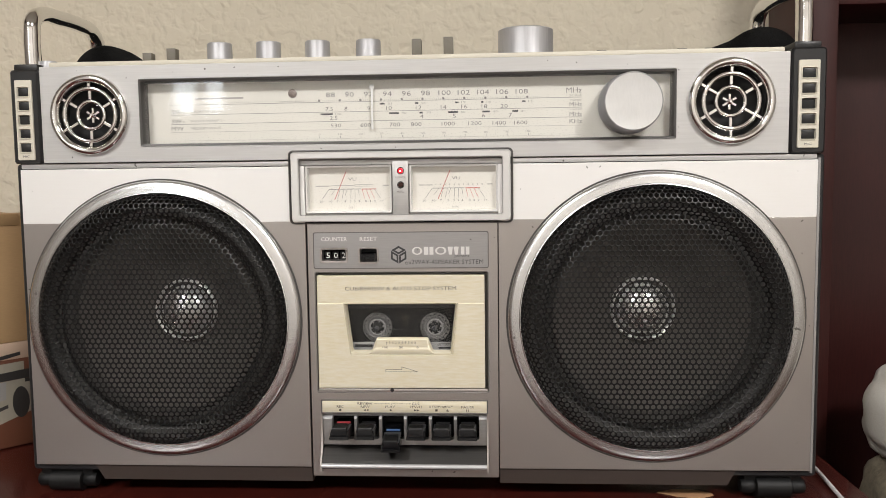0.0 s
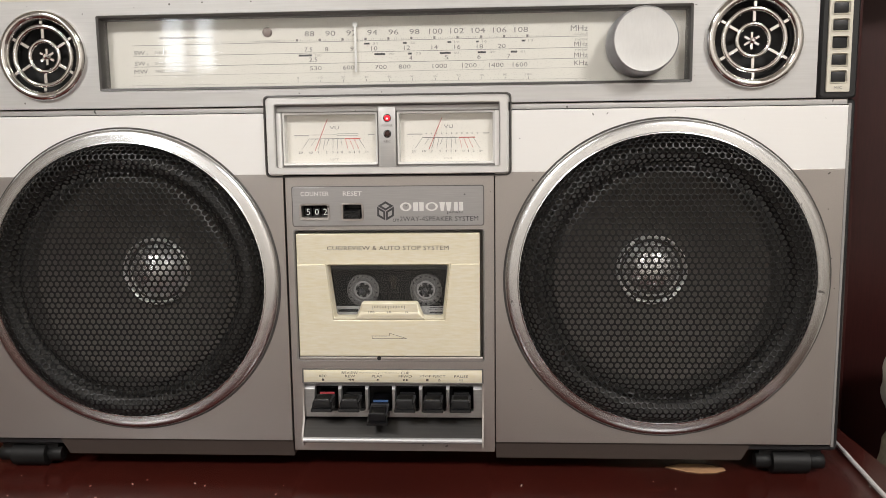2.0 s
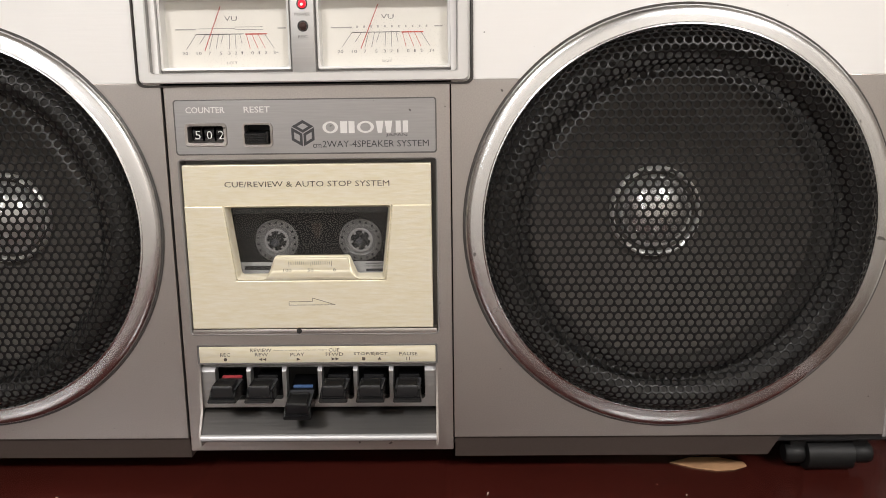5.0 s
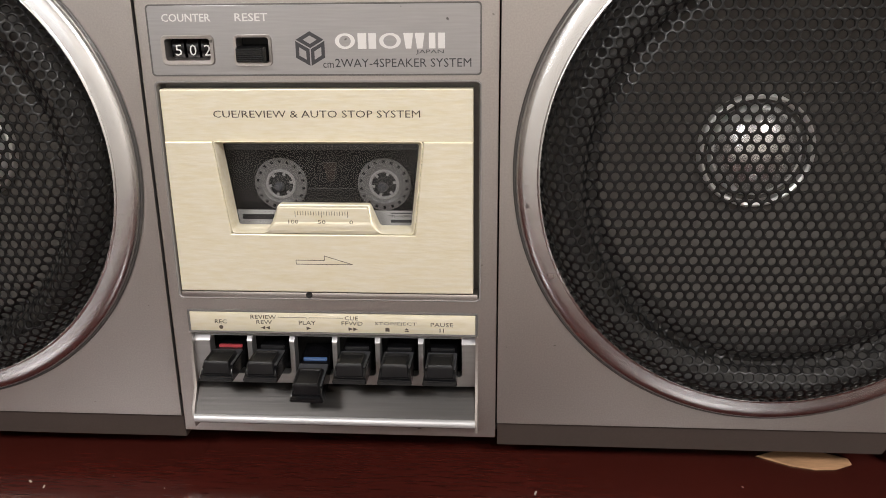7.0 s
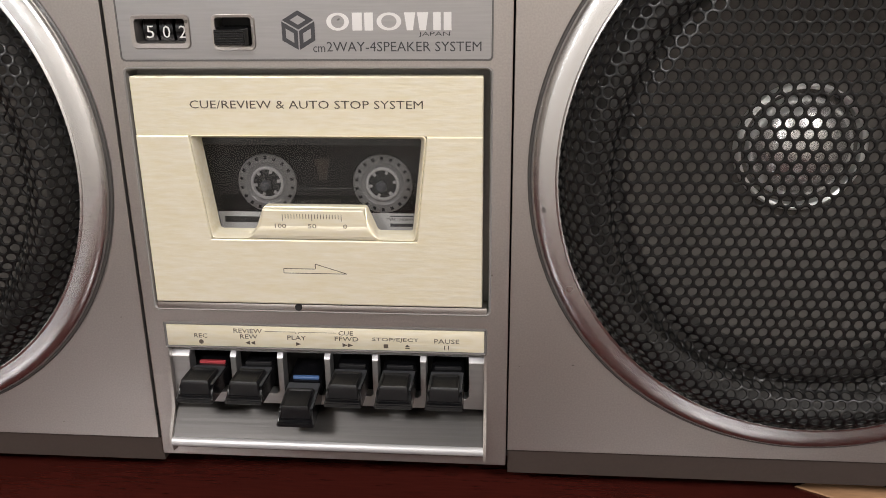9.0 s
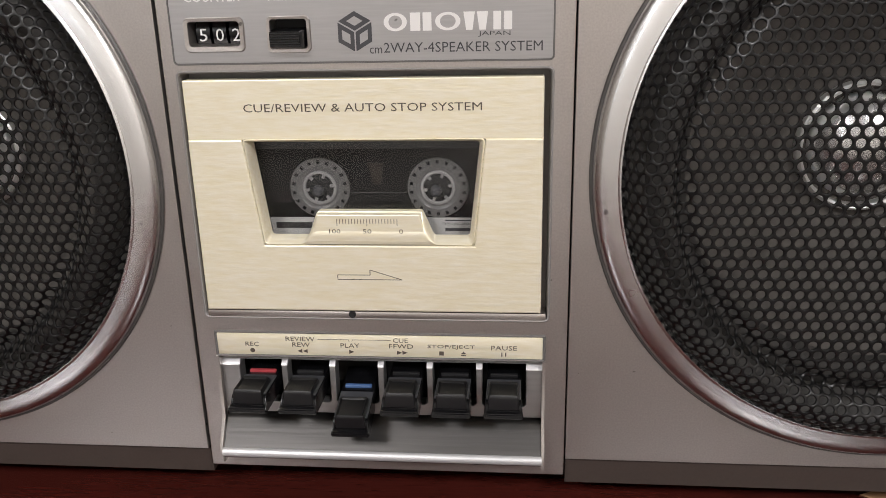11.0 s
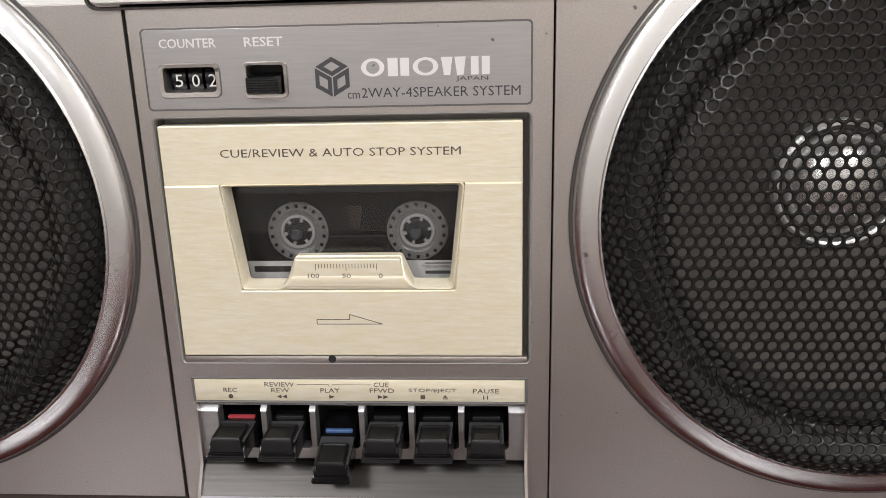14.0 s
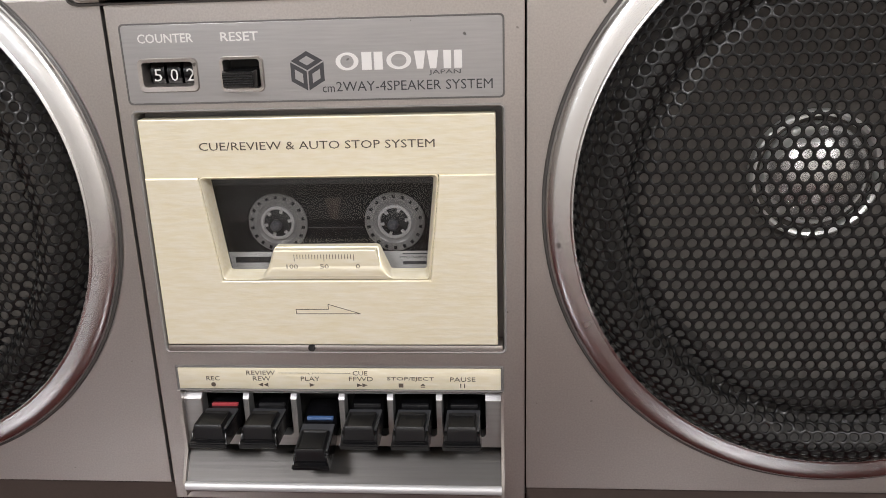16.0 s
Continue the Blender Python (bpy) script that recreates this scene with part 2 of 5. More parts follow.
def box(bm, x0, x1, y0, y1, z0, z1, bevel=0.0, seg=2):
    r = bmesh.ops.create_cube(bm, size=1, matrix=Matrix.Translation(((x0 + x1) / 2, (y0 + y1) / 2, (z0 + z1) / 2)) @ Matrix.Diagonal((x1 - x0, y1 - y0, z1 - z0, 1)))
    if bevel:
        es = list({e for v in r["verts"] for e in v.link_edges})
        bmesh.ops.bevel(bm, geom=es, offset=bevel, segments=seg, affect="EDGES", profile=0.5)
    return bm


def rr(x0, x1, z0, z1, r, y, n=5):
    """A rounded rectangle in a plane of constant y."""
    out = []
    for cx, cz, a in ((x1 - r, z1 - r, 0), (x0 + r, z1 - r, 90), (x0 + r, z0 + r, 180), (x1 - r, z0 + r, 270)):
        for k in range(n + 1):
            t = radians(a + 90 * k / n)
            out.append((cx + r * math.cos(t), y, cz + r * math.sin(t)))
    return out


def circ(cx, cz, r, y, n=64):
    return [(cx + r * math.cos(2 * math.pi * k / n), y, cz + r * math.sin(2 * math.pi * k / n)) for k in range(n)]


def circ_up(cx, cy, r, z, n=48):
    return [(cx + r * math.cos(2 * math.pi * k / n), cy + r * math.sin(2 * math.pi * k / n), z) for k in range(n)]


def rounded(points, r, y, n=4):
    """A polygon with rounded corners, from (x, z) points."""
    out, m = [], len(points)
    for i in range(m):
        p, a, b = (Vector(points[j % m]) for j in (i, i - 1, i + 1))
        da, db = (a - p).normalized(), (b - p).normalized()
        for k in range(n + 1):
            t = k / n
            q = (p + da * r) * (1 - t) ** 2 + p * 2 * t * (1 - t) + (p + db * r) * t ** 2
            out.append((q.x, y, q.y))
    return out


def loft(bm, loops, cap0=False, cap1=False, closed=False):
    vs = [[bm.verts.new(p) for p in lp] for lp in loops]
    n = len(vs[0])
    pairs = list(zip(vs, vs[1:])) + ([(vs[-1], vs[0])] if closed else [])
    for a, b in pairs:
        for i in range(n):
            bm.faces.new((a[i], a[(i + 1) % n], b[(i + 1) % n], b[i]))
    if cap0:
        bm.faces.new(vs[0])
    if cap1:
        bm.faces.new(vs[-1])
    return bm


def lathe_front(cx, cz, profile, n=96):
    """Loops about an axis along y; profile rows are (radius, y)."""
    return [circ(cx, cz, r, y, n) for r, y in profile]


def plate(name, outline, holes, y, depth, material, parent, label="", bevel=0.0004):
    """A flat plate facing -y with holes; outline and holes are lists of (x, z)."""
    cu = bpy.data.curves.new(name, "CURVE")
    cu.dimensions, cu.fill_mode = "2D", "BOTH"
    cu.extrude, cu.bevel_depth, cu.bevel_resolution, cu.offset = depth / 2 - bevel, bevel, 1, -bevel
    for pts in (outline, *holes):
        sp = cu.splines.new("POLY")
        sp.points.add(len(pts) - 1)
        for q, p in zip(sp.points, pts):
            q.co = (p[0], p[-1], 0, 1)
        sp.use_cyclic_u = True
    tmp = bpy.data.objects.new("tmp", cu)
    scene.collection.objects.link(tmp)
    me = bpy.data.meshes.new_from_object(tmp.evaluated_get(bpy.context.evaluated_depsgraph_get()))
    bpy.data.objects.remove(tmp)
    me.transform(pose(0, y + depth / 2, 0, 90))
    bm = bmesh.new()
    bm.from_mesh(me)
    bmesh.ops.remove_doubles(bm, verts=bm.verts, dist=0.00001)
    bm.to_mesh(me)
    bm.free()
    me.name = name
    me.materials.clear()
    me.shade_smooth()
    me.set_sharp_from_angle(angle=radians(14))
    return link(name, me, material, parent, label)


def text(words, x, z, height, width, y, material, parent, name="lettering", thick=0.00008, label="", weight=-0.004):
    """Printed words centred at (x, z) on a plane facing -y."""
    cu = bpy.data.curves.new(name, "FONT")
    cu.body, cu.align_x, cu.resolution_u, cu.extrude, cu.offset = words, "LEFT", 2, thick, weight
    tmp = bpy.data.objects.new("tmp", cu)
    scene.collection.objects.link(tmp)
    me = bpy.data.meshes.new_from_object(tmp.evaluated_get(bpy.context.evaluated_depsgraph_get()))
    bpy.data.objects.remove(tmp)
    me.name = name
    xs, ys = [v.co.x for v in me.vertices], [v.co.y for v in me.vertices]
    w, h = max(xs) - min(xs), max(ys) - min(ys)
    sx, sy = width / w, height / h
    me.transform(Matrix.Translation((-(max(xs) + min(xs)) / 2, -(max(ys) + min(ys)) / 2, 0)))
    me.transform(pose(x, y - thick, z, 90) @ Matrix.Diagonal((sx, sy, 1, 1)))
    me.materials.clear()
    return link(name, me, material, parent, label or f'printed "{words}"')


def bars(name, rects, y, material, parent, label=""):
    """Thin printed marks: (x0, x1, z0, z1) each."""
    bm = bmesh.new()
    for x0, x1, z0, z1 in rects:
        box(bm, x0, x1, y - 0.00008, y + 0.0002, z0, z1)
    return part(name, bm, material, parent, label, 0)


def strokes(name, lines, w, y, material, parent, label=""):
    """Thin printed lines from (x, z) to (x, z)."""
    bm = bmesh.new()
    for (xa, za), (xb, zb) in lines:
        d = Vector((xb - xa, zb - za)).normalized() * w / 2
        n_ = Vector((-d.y, d.x))
        for yy in (y - 0.00012,):
            vs = [bm.verts.new((p[0] + s * n_.x, yy, p[1] + s * n_.y)) for p, s in (((xa, za), 1), ((xa, za), -1), ((xb, zb), -1), ((xb, zb), 1))]
            bm.faces.new(vs)
    return part(name, bm, material, parent, label, 0)


def tube(name, points, r, material, parent=None, label="", res=6, cyclic=False):
    cu = bpy.data.curves.new(name, "CURVE")
    cu.dimensions, cu.bevel_depth, cu.bevel_resolution, cu.resolution_u, cu.use_fill_caps = "3D", r, res, 8, True
    sp = cu.splines.new("BEZIER")
    sp.bezier_points.add(len(points) - 1)
    for bp, p in zip(sp.bezier_points, points):
        bp.co = p
        bp.handle_left_type = bp.handle_right_type = "AUTO"
    tmp = bpy.data.objects.new("tmp", cu)
    scene.collection.objects.link(tmp)
    me = bpy.data.meshes.new_from_object(tmp.evaluated_get(bpy.context.evaluated_depsgraph_get()))
    bpy.data.objects.remove(tmp)
    me.name = name
    me.materials.clear()
    me.shade_smooth()
    return link(name, me, material, parent, label)


# ---- the room ----
def slab(name, dims, material, label, category, kind="structure", bevel=0.0):
    return tagged(part(name, box(bmesh.new(), *dims, bevel), material), label, category, "", kind)


WALL_Y = 0.30
slab("wall_north", (-2.2, 2.2, WALL_Y, WALL_Y + 0.1, -0.75, 1.75), WALL, "beige wall with knockdown plaster texture", "wall")
# Added out of view; darker than the other walls to shape reflections.
slab("wall_east", (2.2, 2.3, -3.2, WALL_Y + 0.1, -0.75, 1.75), EAST_DARKENED, "unseen grey-beige side wall, darkened to dim reflections", "wall")
slab("wall_west", (-2.3, -2.2, -3.2, WALL_Y + 0.1, -0.75, 1.75), WEST_DARKENED, "unseen brown side wall, darkened to dim reflections", "wall")
slab("floor", (-2.3, 2.3, -3.3, WALL_Y + 0.1, -0.85, -0.75), FLOOR, "brown carpeted room floor", "floor")
slab("ceiling", (-2.3, 2.3, -3.3, WALL_Y + 0.1, 1.75, 1.85), CEIL, "plain white painted ceiling", "ceiling")
# the wall behind, with a narrow window
WX0, WX1, WZ0, WZ1 = -1.489, -1.148, 0.52, 1.40
south = thing("wall_south", "pale painted wall with a narrow window", "wall", kind="structure")
plate("wall_panel", [(-2.2, -0.75), (2.2, -0.75), (2.2, 1.75), (-2.2, 1.75)], [[(WX0, WZ0), (WX1, WZ0), (WX1, WZ1), (WX0, WZ1)]], -3.3, 0.1, ROOM, south, bevel=0.001)
win = thing("window_1", "narrow bright daylit window with a white frame", "window", kind="structure")
bm = bmesh.new()
loft(bm, [rr(WX0, WX1, WZ0, WZ1, 0.002, -3.19), rr(WX0 + 0.05, WX1 - 0.05, WZ0 + 0.05, WZ1 - 0.05, 0.002, -3.19),
          rr(WX0 + 0.05, WX1 - 0.05, WZ0 + 0.05, WZ1 - 0.05, 0.002, -3.25), rr(WX0, WX1, WZ0, WZ1, 0.002, -3.25)], closed=True)
part("window_frame", bm, CEIL, win)
part("pane", box(bmesh.new(), WX0 + 0.05, -1.339, -3.235, -3.23, WZ0 + 0.05, WZ1 - 0.05), DAYLIGHT, win)
part("pane", box(bmesh.new(), -1.285, WX1 - 0.05, -3.235, -3.23, WZ0 + 0.05, WZ1 - 0.05), DAYLIGHT, win)
part("mullion", box(bmesh.new(), -1.339, -1.285, -3.245, -3.2, WZ0 + 0.05, WZ1 - 0.05), CEIL, win)
# ceiling lamp
lamp = thing("ceiling_light", "white square ceiling light with a glowing diffuser", "ceiling light", (LAMPS[0][0], LAMPS[0][1], 1.75), "ceiling lights")
bm = bmesh.new()
loft(bm, [[(p[0] + 0.0, p[2], z) for p in rr(-0.32, 0.32, -0.32, 0.32, 0.02, 0)] for z in (0.0, -0.045)] +
     [[(p[0], p[2], -0.045) for p in rr(-0.29, 0.29, -0.29, 0.29, 0.01, 0)], [(p[0], p[2], -0.01) for p in rr(-0.29, 0.29, -0.29, 0.29, 0.01, 0)]])
part("frame", bm, CEIL, lamp)
part("diffuser", box(bmesh.new(), -0.285, 0.285, -0.285, 0.285, -0.03, -0.02), LAMP_GLOW, lamp)
copy_thing(lamp, Matrix.Translation((LAMPS[1][0], LAMPS[1][1], 1.75)))

# ---- desk ----
desk = thing("desk", "glossy red mahogany desk with dust and a chipped patch", "desk", (0, 0, -0.75))
DX1 = 0.338
for nm, d in (("desktop", (-1.25, DX1, -0.46, WALL_Y - 0.004, -0.032, 0.0)), ("side_panel", (DX1 - 0.05, DX1 - 0.02, -0.42, 0.27, -0.75, -0.032)),
              ("side_panel", (-1.22, -1.19, -0.42, 0.27, -0.75, -0.032)), ("modesty_panel", (-1.19, DX1 - 0.05, 0.22, 0.24, -0.5, -0.032))):
    ob = part(nm, box(bmesh.new(), *d, 0.003), WOOD, desk)
    ob.matrix_parent_inverse = Matrix.Translation((0, 0, 0.75))
bm = bmesh.new()
chip = [(0.186, 0.0085), (0.199, 0.0012), (0.209, -0.0014), (0.218, -0.0006), (0.2262, 0.0036), (0.2262, 0.0085), (0.214, 0.0140), (0.198, 0.0140)]
lo = [(x, y + 0.0095, 0.00005) for x, y in chip]
hi = [(0.205 + (x - 0.205) * 0.94, 0.0175 + (y - 0.008) * 0.94, 0.0005) for x, y in chip]
loft(bm, [lo, hi], cap1=True)
ob = part("chipped_patch", bm, BARE_WOOD, desk, "pale bare wood where the veneer chipped off")
ob.matrix_parent_inverse = Matrix.Translation((0, 0, 0.75))
rnd = random.Random(4)
bm = bmesh.new()
for k in range(75):
    x, y, s = rnd.uniform(-0.34, 0.33), rnd.uniform(-0.16, -0.004), rnd.choice((0.0003, 0.0004, 0.0005, 0.0007))
    bmesh.ops.create_cube(bm, size=1, matrix=pose(x, y, s * 0.25, 0, 0, rnd.uniform(0, 180)) @ Matrix.Diagonal((s * rnd.uniform(0.8, 4.0), s, s * 0.5, 1)))
tagged(part("dust_flecks", bm, FLECK, smooth=0), "pale dust flecks scattered over the desktop", "dust", kind="stuff")

# ---- bookcase beside the desk ----
case = thing("bookcase", "dark red mahogany bookcase standing beside the desk", "bookcase", (0.7, 0.25, -0.75))
for nm, d in (("side_panel", (0.352, 0.377, 0.185, WALL_Y - 0.004, -0.75, 1.1)), ("side_panel", (1.05, 1.075, 0.185, WALL_Y - 0.004, -0.75, 1.1)),
              ("back_panel", (0.377, 1.05, 0.285, WALL_Y - 0.006, -0.75, 1.1)), ("top_panel", (0.377, 1.05, 0.187, 0.285, 1.075, 1.1)),
              ("shelf", (0.377, 1.05, 0.19, 0.285, 0.385, 0.41)), ("shelf", (0.377, 1.05, 0.19, 0.285, -0.3, -0.275))):
    ob = part(nm, box(bmesh.new(), *d, 0.0015), WOOD_DARK, case)
    ob.matrix_parent_inverse = Matrix.Translation((-0.7, -0.25, 0.75))

# ---- cable, fabrics ----
tagged(tube("cable", [(0.322, 0.20, 0.0020), (0.321, 0.10, 0.0020), (0.3185, 0.055, 0.0020), (0.3145, 0.01, 0.0020), (0.311, -0.04, 0.0020), (0.316, -0.13, 0.0020), (0.330, -0.2, 0.0020)], 0.0015, CABLE),
       "thin white cable lying along the desk's edge", "cable")


def lump(name, centre, size, material, label, category, seed, kn=0.0):
    bm = bmesh.new()
    bmesh.ops.create_icosphere(bm, subdivisions=5, radius=1)
    for v in bm.verts:
        p = v.co.copy()
        q = Vector([math.copysign(abs(c) ** 0.72, c) for c in p])
        w = 1 + 0.09 * noise.noise(p * 1.7 + Vector((seed, 0, 0))) + 0.05 * noise.noise(p * 4.1 + Vector((0, seed, 0))) + kn * noise.noise(p * 24)
        v.co = Vector((q.x * size[0] * w, q.y * size[1] * w, q.z * size[2] * w)) + Vector(centre)
    return tagged(part(name, bm, material, smooth=80), label, category)


lump("knitted_cushion", (0.474, 0.085, -0.100), (0.092, 0.10, 0.122), KNIT, "taupe knitted cushion beside the desk", "cushion", 3, 0.02)
lump("fleece_blanket", (0.490, 0.09, 0.027), (0.100, 0.11, 0.056), FLEECE, "folded off-white fleece blanket on a knitted cushion", "blanket", 8)
stool = thing("stool", "dark wooden stool under a knitted cushion", "stool", (0.455, 0.06, -0.75))
part("seat", box(bmesh.new(), -0.095, 0.14, -0.14, 0.12, 0.495, 0.525, 0.004), WOOD_DARK, stool)
for sx in (-0.08, 0.1):
    for sy in (-0.12, 0.08):
        part("leg", box(bmesh.new(), sx, sx + 0.03, sy, sy + 0.03, 0.0, 0.495, 0.002), WOOD_DARK, stool)

# ---- cartons ----
carton = thing("printed_carton", "printed brown carton showing a grey radio, on the desk", "box", (-0.364, 0.10, 0.0))
carton.matrix_world = pose(-0.364, 0.10, 0.0, 0, 0, 48)
part("carton", box(bmesh.new(), -0.12, 0.14, 0.0, 0.08, 0.0005, 0.0925, 0.0015), CARTON_RED, carton)
part("carton_flap", box(bmesh.new(), -0.1198, 0.1398, -0.0006, 0.08, 0.0790, 0.0940, 0.0012), CARTON_TOP, carton, "pinkish carton flap")


def printed(name, outlines, m, y=-0.0002):
    bm = bmesh.new()
    for pts in outlines:
        bm.faces.new([bm.verts.new((x, y, z)) for x, z in pts])
    return part(name, bm, m, carton, smooth=0)


printed("printed_radio", [[(-0.06, 0.006), (0.0225, 0.0306), (0.0225, 0.0610), (-0.06, 0.0585)], [(-0.06, 0.064), (0.0185, 0.0690), (0.0185, 0.0765), (-0.06, 0.0740)]], PRINT_GREY)
printed("printed_shadow", [[(-0.06, 0.0590), (0.0228, 0.0612), (0.0228, 0.0690), (0.0186, 0.0690), (-0.06, 0.0645)], [(0.0186, 0.0575), (0.0228, 0.0575), (0.0228, 0.0610), (0.0186, 0.0610)]], PRINT_DARK, -0.0004)
printed("printed_handle", [[(-0.06, 0.0705), (0.0160, 0.0823), (0.0159, 0.0854), (-0.06, 0.0750)]], PRINT_DARK, -0.0008)
printed("printed_speaker", [[(0.0146 + 0.0070 * math.cos(k * math.pi / 14), 0.0402 + 0.0140 * math.sin(k * math.pi / 14)) for k in range(28)]], PRINT_DARK, -0.0005)
printed("printed_deck", [[(-0.012, 0.0415), (0.0026, 0.0445), (0.0035, 0.0600), (-0.012, 0.0590)]], RECESS, -0.0003)
printed("printed_keys", [[(-0.014, 0.0310), (0.0040, 0.0365), (0.0040, 0.0395), (-0.014, 0.0345)]], PRINT_DARK, -0.0003)
cb = thing("cardboard_box", "plain brown cardboard box on a printed carton", "box", (-0.364, 0.10, 0.094))
cb.matrix_world = pose(-0.364, 0.10, 0.094, 0, 0, 48)
part("box_body", box(bmesh.new(), -0.12, 0.14, 0.0, 0.08, 0.0, 0.112, 0.002), CARD, cb)
part("box_flap", box(bmesh.new(), -0.12, 0.021, -0.0008, 0.078, 0.103, 0.1138, 0.001), CARD, cb)

# ---- the radio ----
radio = thing("boombox", "silver stereo radio cassette boombox with two large speakers", "boombox")
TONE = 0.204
SPK = ((-0.1735, 0.1335, 0.1005), (0.1795, 0.1335, 0.1025))

# case, plinth, top
def shell(x0, x1, z0, z1, y0, y1, wall):
    """A box open to the front."""
    return loft(bmesh.new(), [rr(x0, x1, z0, z1, 0.003, y1), rr(x0, x1, z0, z1, 0.003, y0 + 0.001), rr(x0 + 0.001, x1 - 0.001, z0 + 0.001, z1 - 0.001, 0.003, y0),
                              rr(x0 + wall, x1 - wall, z0 + wall, z1 - wall, 0.002, y0), rr(x0 + wall, x1 - wall, z0 + wall, z1 - wall, 0.002, y1 - 0.004)], True, True)


bm = shell(-0.2805, 0.2945, 0.0185, 0.2475, 0.0035, 0.142, 0.0035)
part("case", bm, BLACK, radio, "black plastic case")
part("upper_case", box(bmesh.new(), -0.2585, 0.2690, 0.021, 0.088, 0.2478, 0.3168, 0.002), BLACK, radio)
part("top_cover", box(bmesh.new(), -0.2515, 0.2655, 0.0015, 0.088, 0.3166, 0.3198, 0.0008), CREAM_TOP, radio, "cream plastic top cover")
for x0, x1, s0, s1 in ((-0.2255, -0.0675, 0.006, 0.0), (0.0705, 0.2325, 0.0, 0.006)):
    bm = bmesh.new()
    top = [(x0 - s0, 0.002), (x1 + s1, 0.002), (x1 + s1, 0.14), (x0 - s0, 0.14)]
    bot = [(x0, 0.0032), (x1, 0.0032), (x1, 0.14), (x0, 0.14)]
    loft(bm, [[(x, y, 0.0232) for x, y in top], [(x, y, 0.0118) for x, y in bot]], True, True)
    part("plinth", bm, PLINTH, radio, "taupe plastic plinth")


def speaker_hole(cx, cz, r):
    return [(p[0], p[2]) for p in circ(cx, cz, r, 0, 72)]


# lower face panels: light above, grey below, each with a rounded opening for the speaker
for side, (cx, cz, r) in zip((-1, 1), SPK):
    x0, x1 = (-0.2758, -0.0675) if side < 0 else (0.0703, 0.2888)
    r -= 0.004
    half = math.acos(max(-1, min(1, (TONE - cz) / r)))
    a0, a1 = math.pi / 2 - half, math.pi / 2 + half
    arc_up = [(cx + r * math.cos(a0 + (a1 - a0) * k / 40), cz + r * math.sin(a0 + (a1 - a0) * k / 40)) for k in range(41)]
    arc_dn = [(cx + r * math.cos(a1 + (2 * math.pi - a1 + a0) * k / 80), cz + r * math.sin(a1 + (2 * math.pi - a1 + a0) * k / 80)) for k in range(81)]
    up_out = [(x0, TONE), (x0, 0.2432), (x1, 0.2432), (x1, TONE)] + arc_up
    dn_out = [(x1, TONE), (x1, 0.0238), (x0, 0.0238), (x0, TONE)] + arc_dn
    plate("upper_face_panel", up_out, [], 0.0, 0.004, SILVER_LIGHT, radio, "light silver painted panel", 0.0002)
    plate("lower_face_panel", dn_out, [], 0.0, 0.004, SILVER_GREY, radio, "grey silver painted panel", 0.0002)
part("face_edge", box(bmesh.new(), 0.2892, 0.2912, 0.001, 0.006, 0.022, 0.2445, 0.0004), RECESS, radio, "grey edge moulding")
part("face_ledge", box(bmesh.new(), -0.2755, 0.2885, 0.0012, 0.006, 0.2438, 0.2472, 0.0003), SILVER_STRIP, radio)


# speakers
def grille_y(r):
    """Depth of the pressed mesh at a radius: a bead round a flat disc."""
    pts = ((0.0, -0.0100), (0.0690, -0.0094), (0.0705, -0.0088), (0.0732, -0.0070), (0.0748, -0.0072), (0.0775, -0.0112), (0.082, -0.0130), (0.0865, -0.0118), (0.0900, -0.0080), (0.0930, -0.0010), (0.2, 0.0))
    for (ra, ya), (rb, yb) in zip(pts, pts[1:]):
        if r <= rb:
            t = (r - ra) / (rb - ra)
            return ya + (yb - ya) * t
    return 0.0


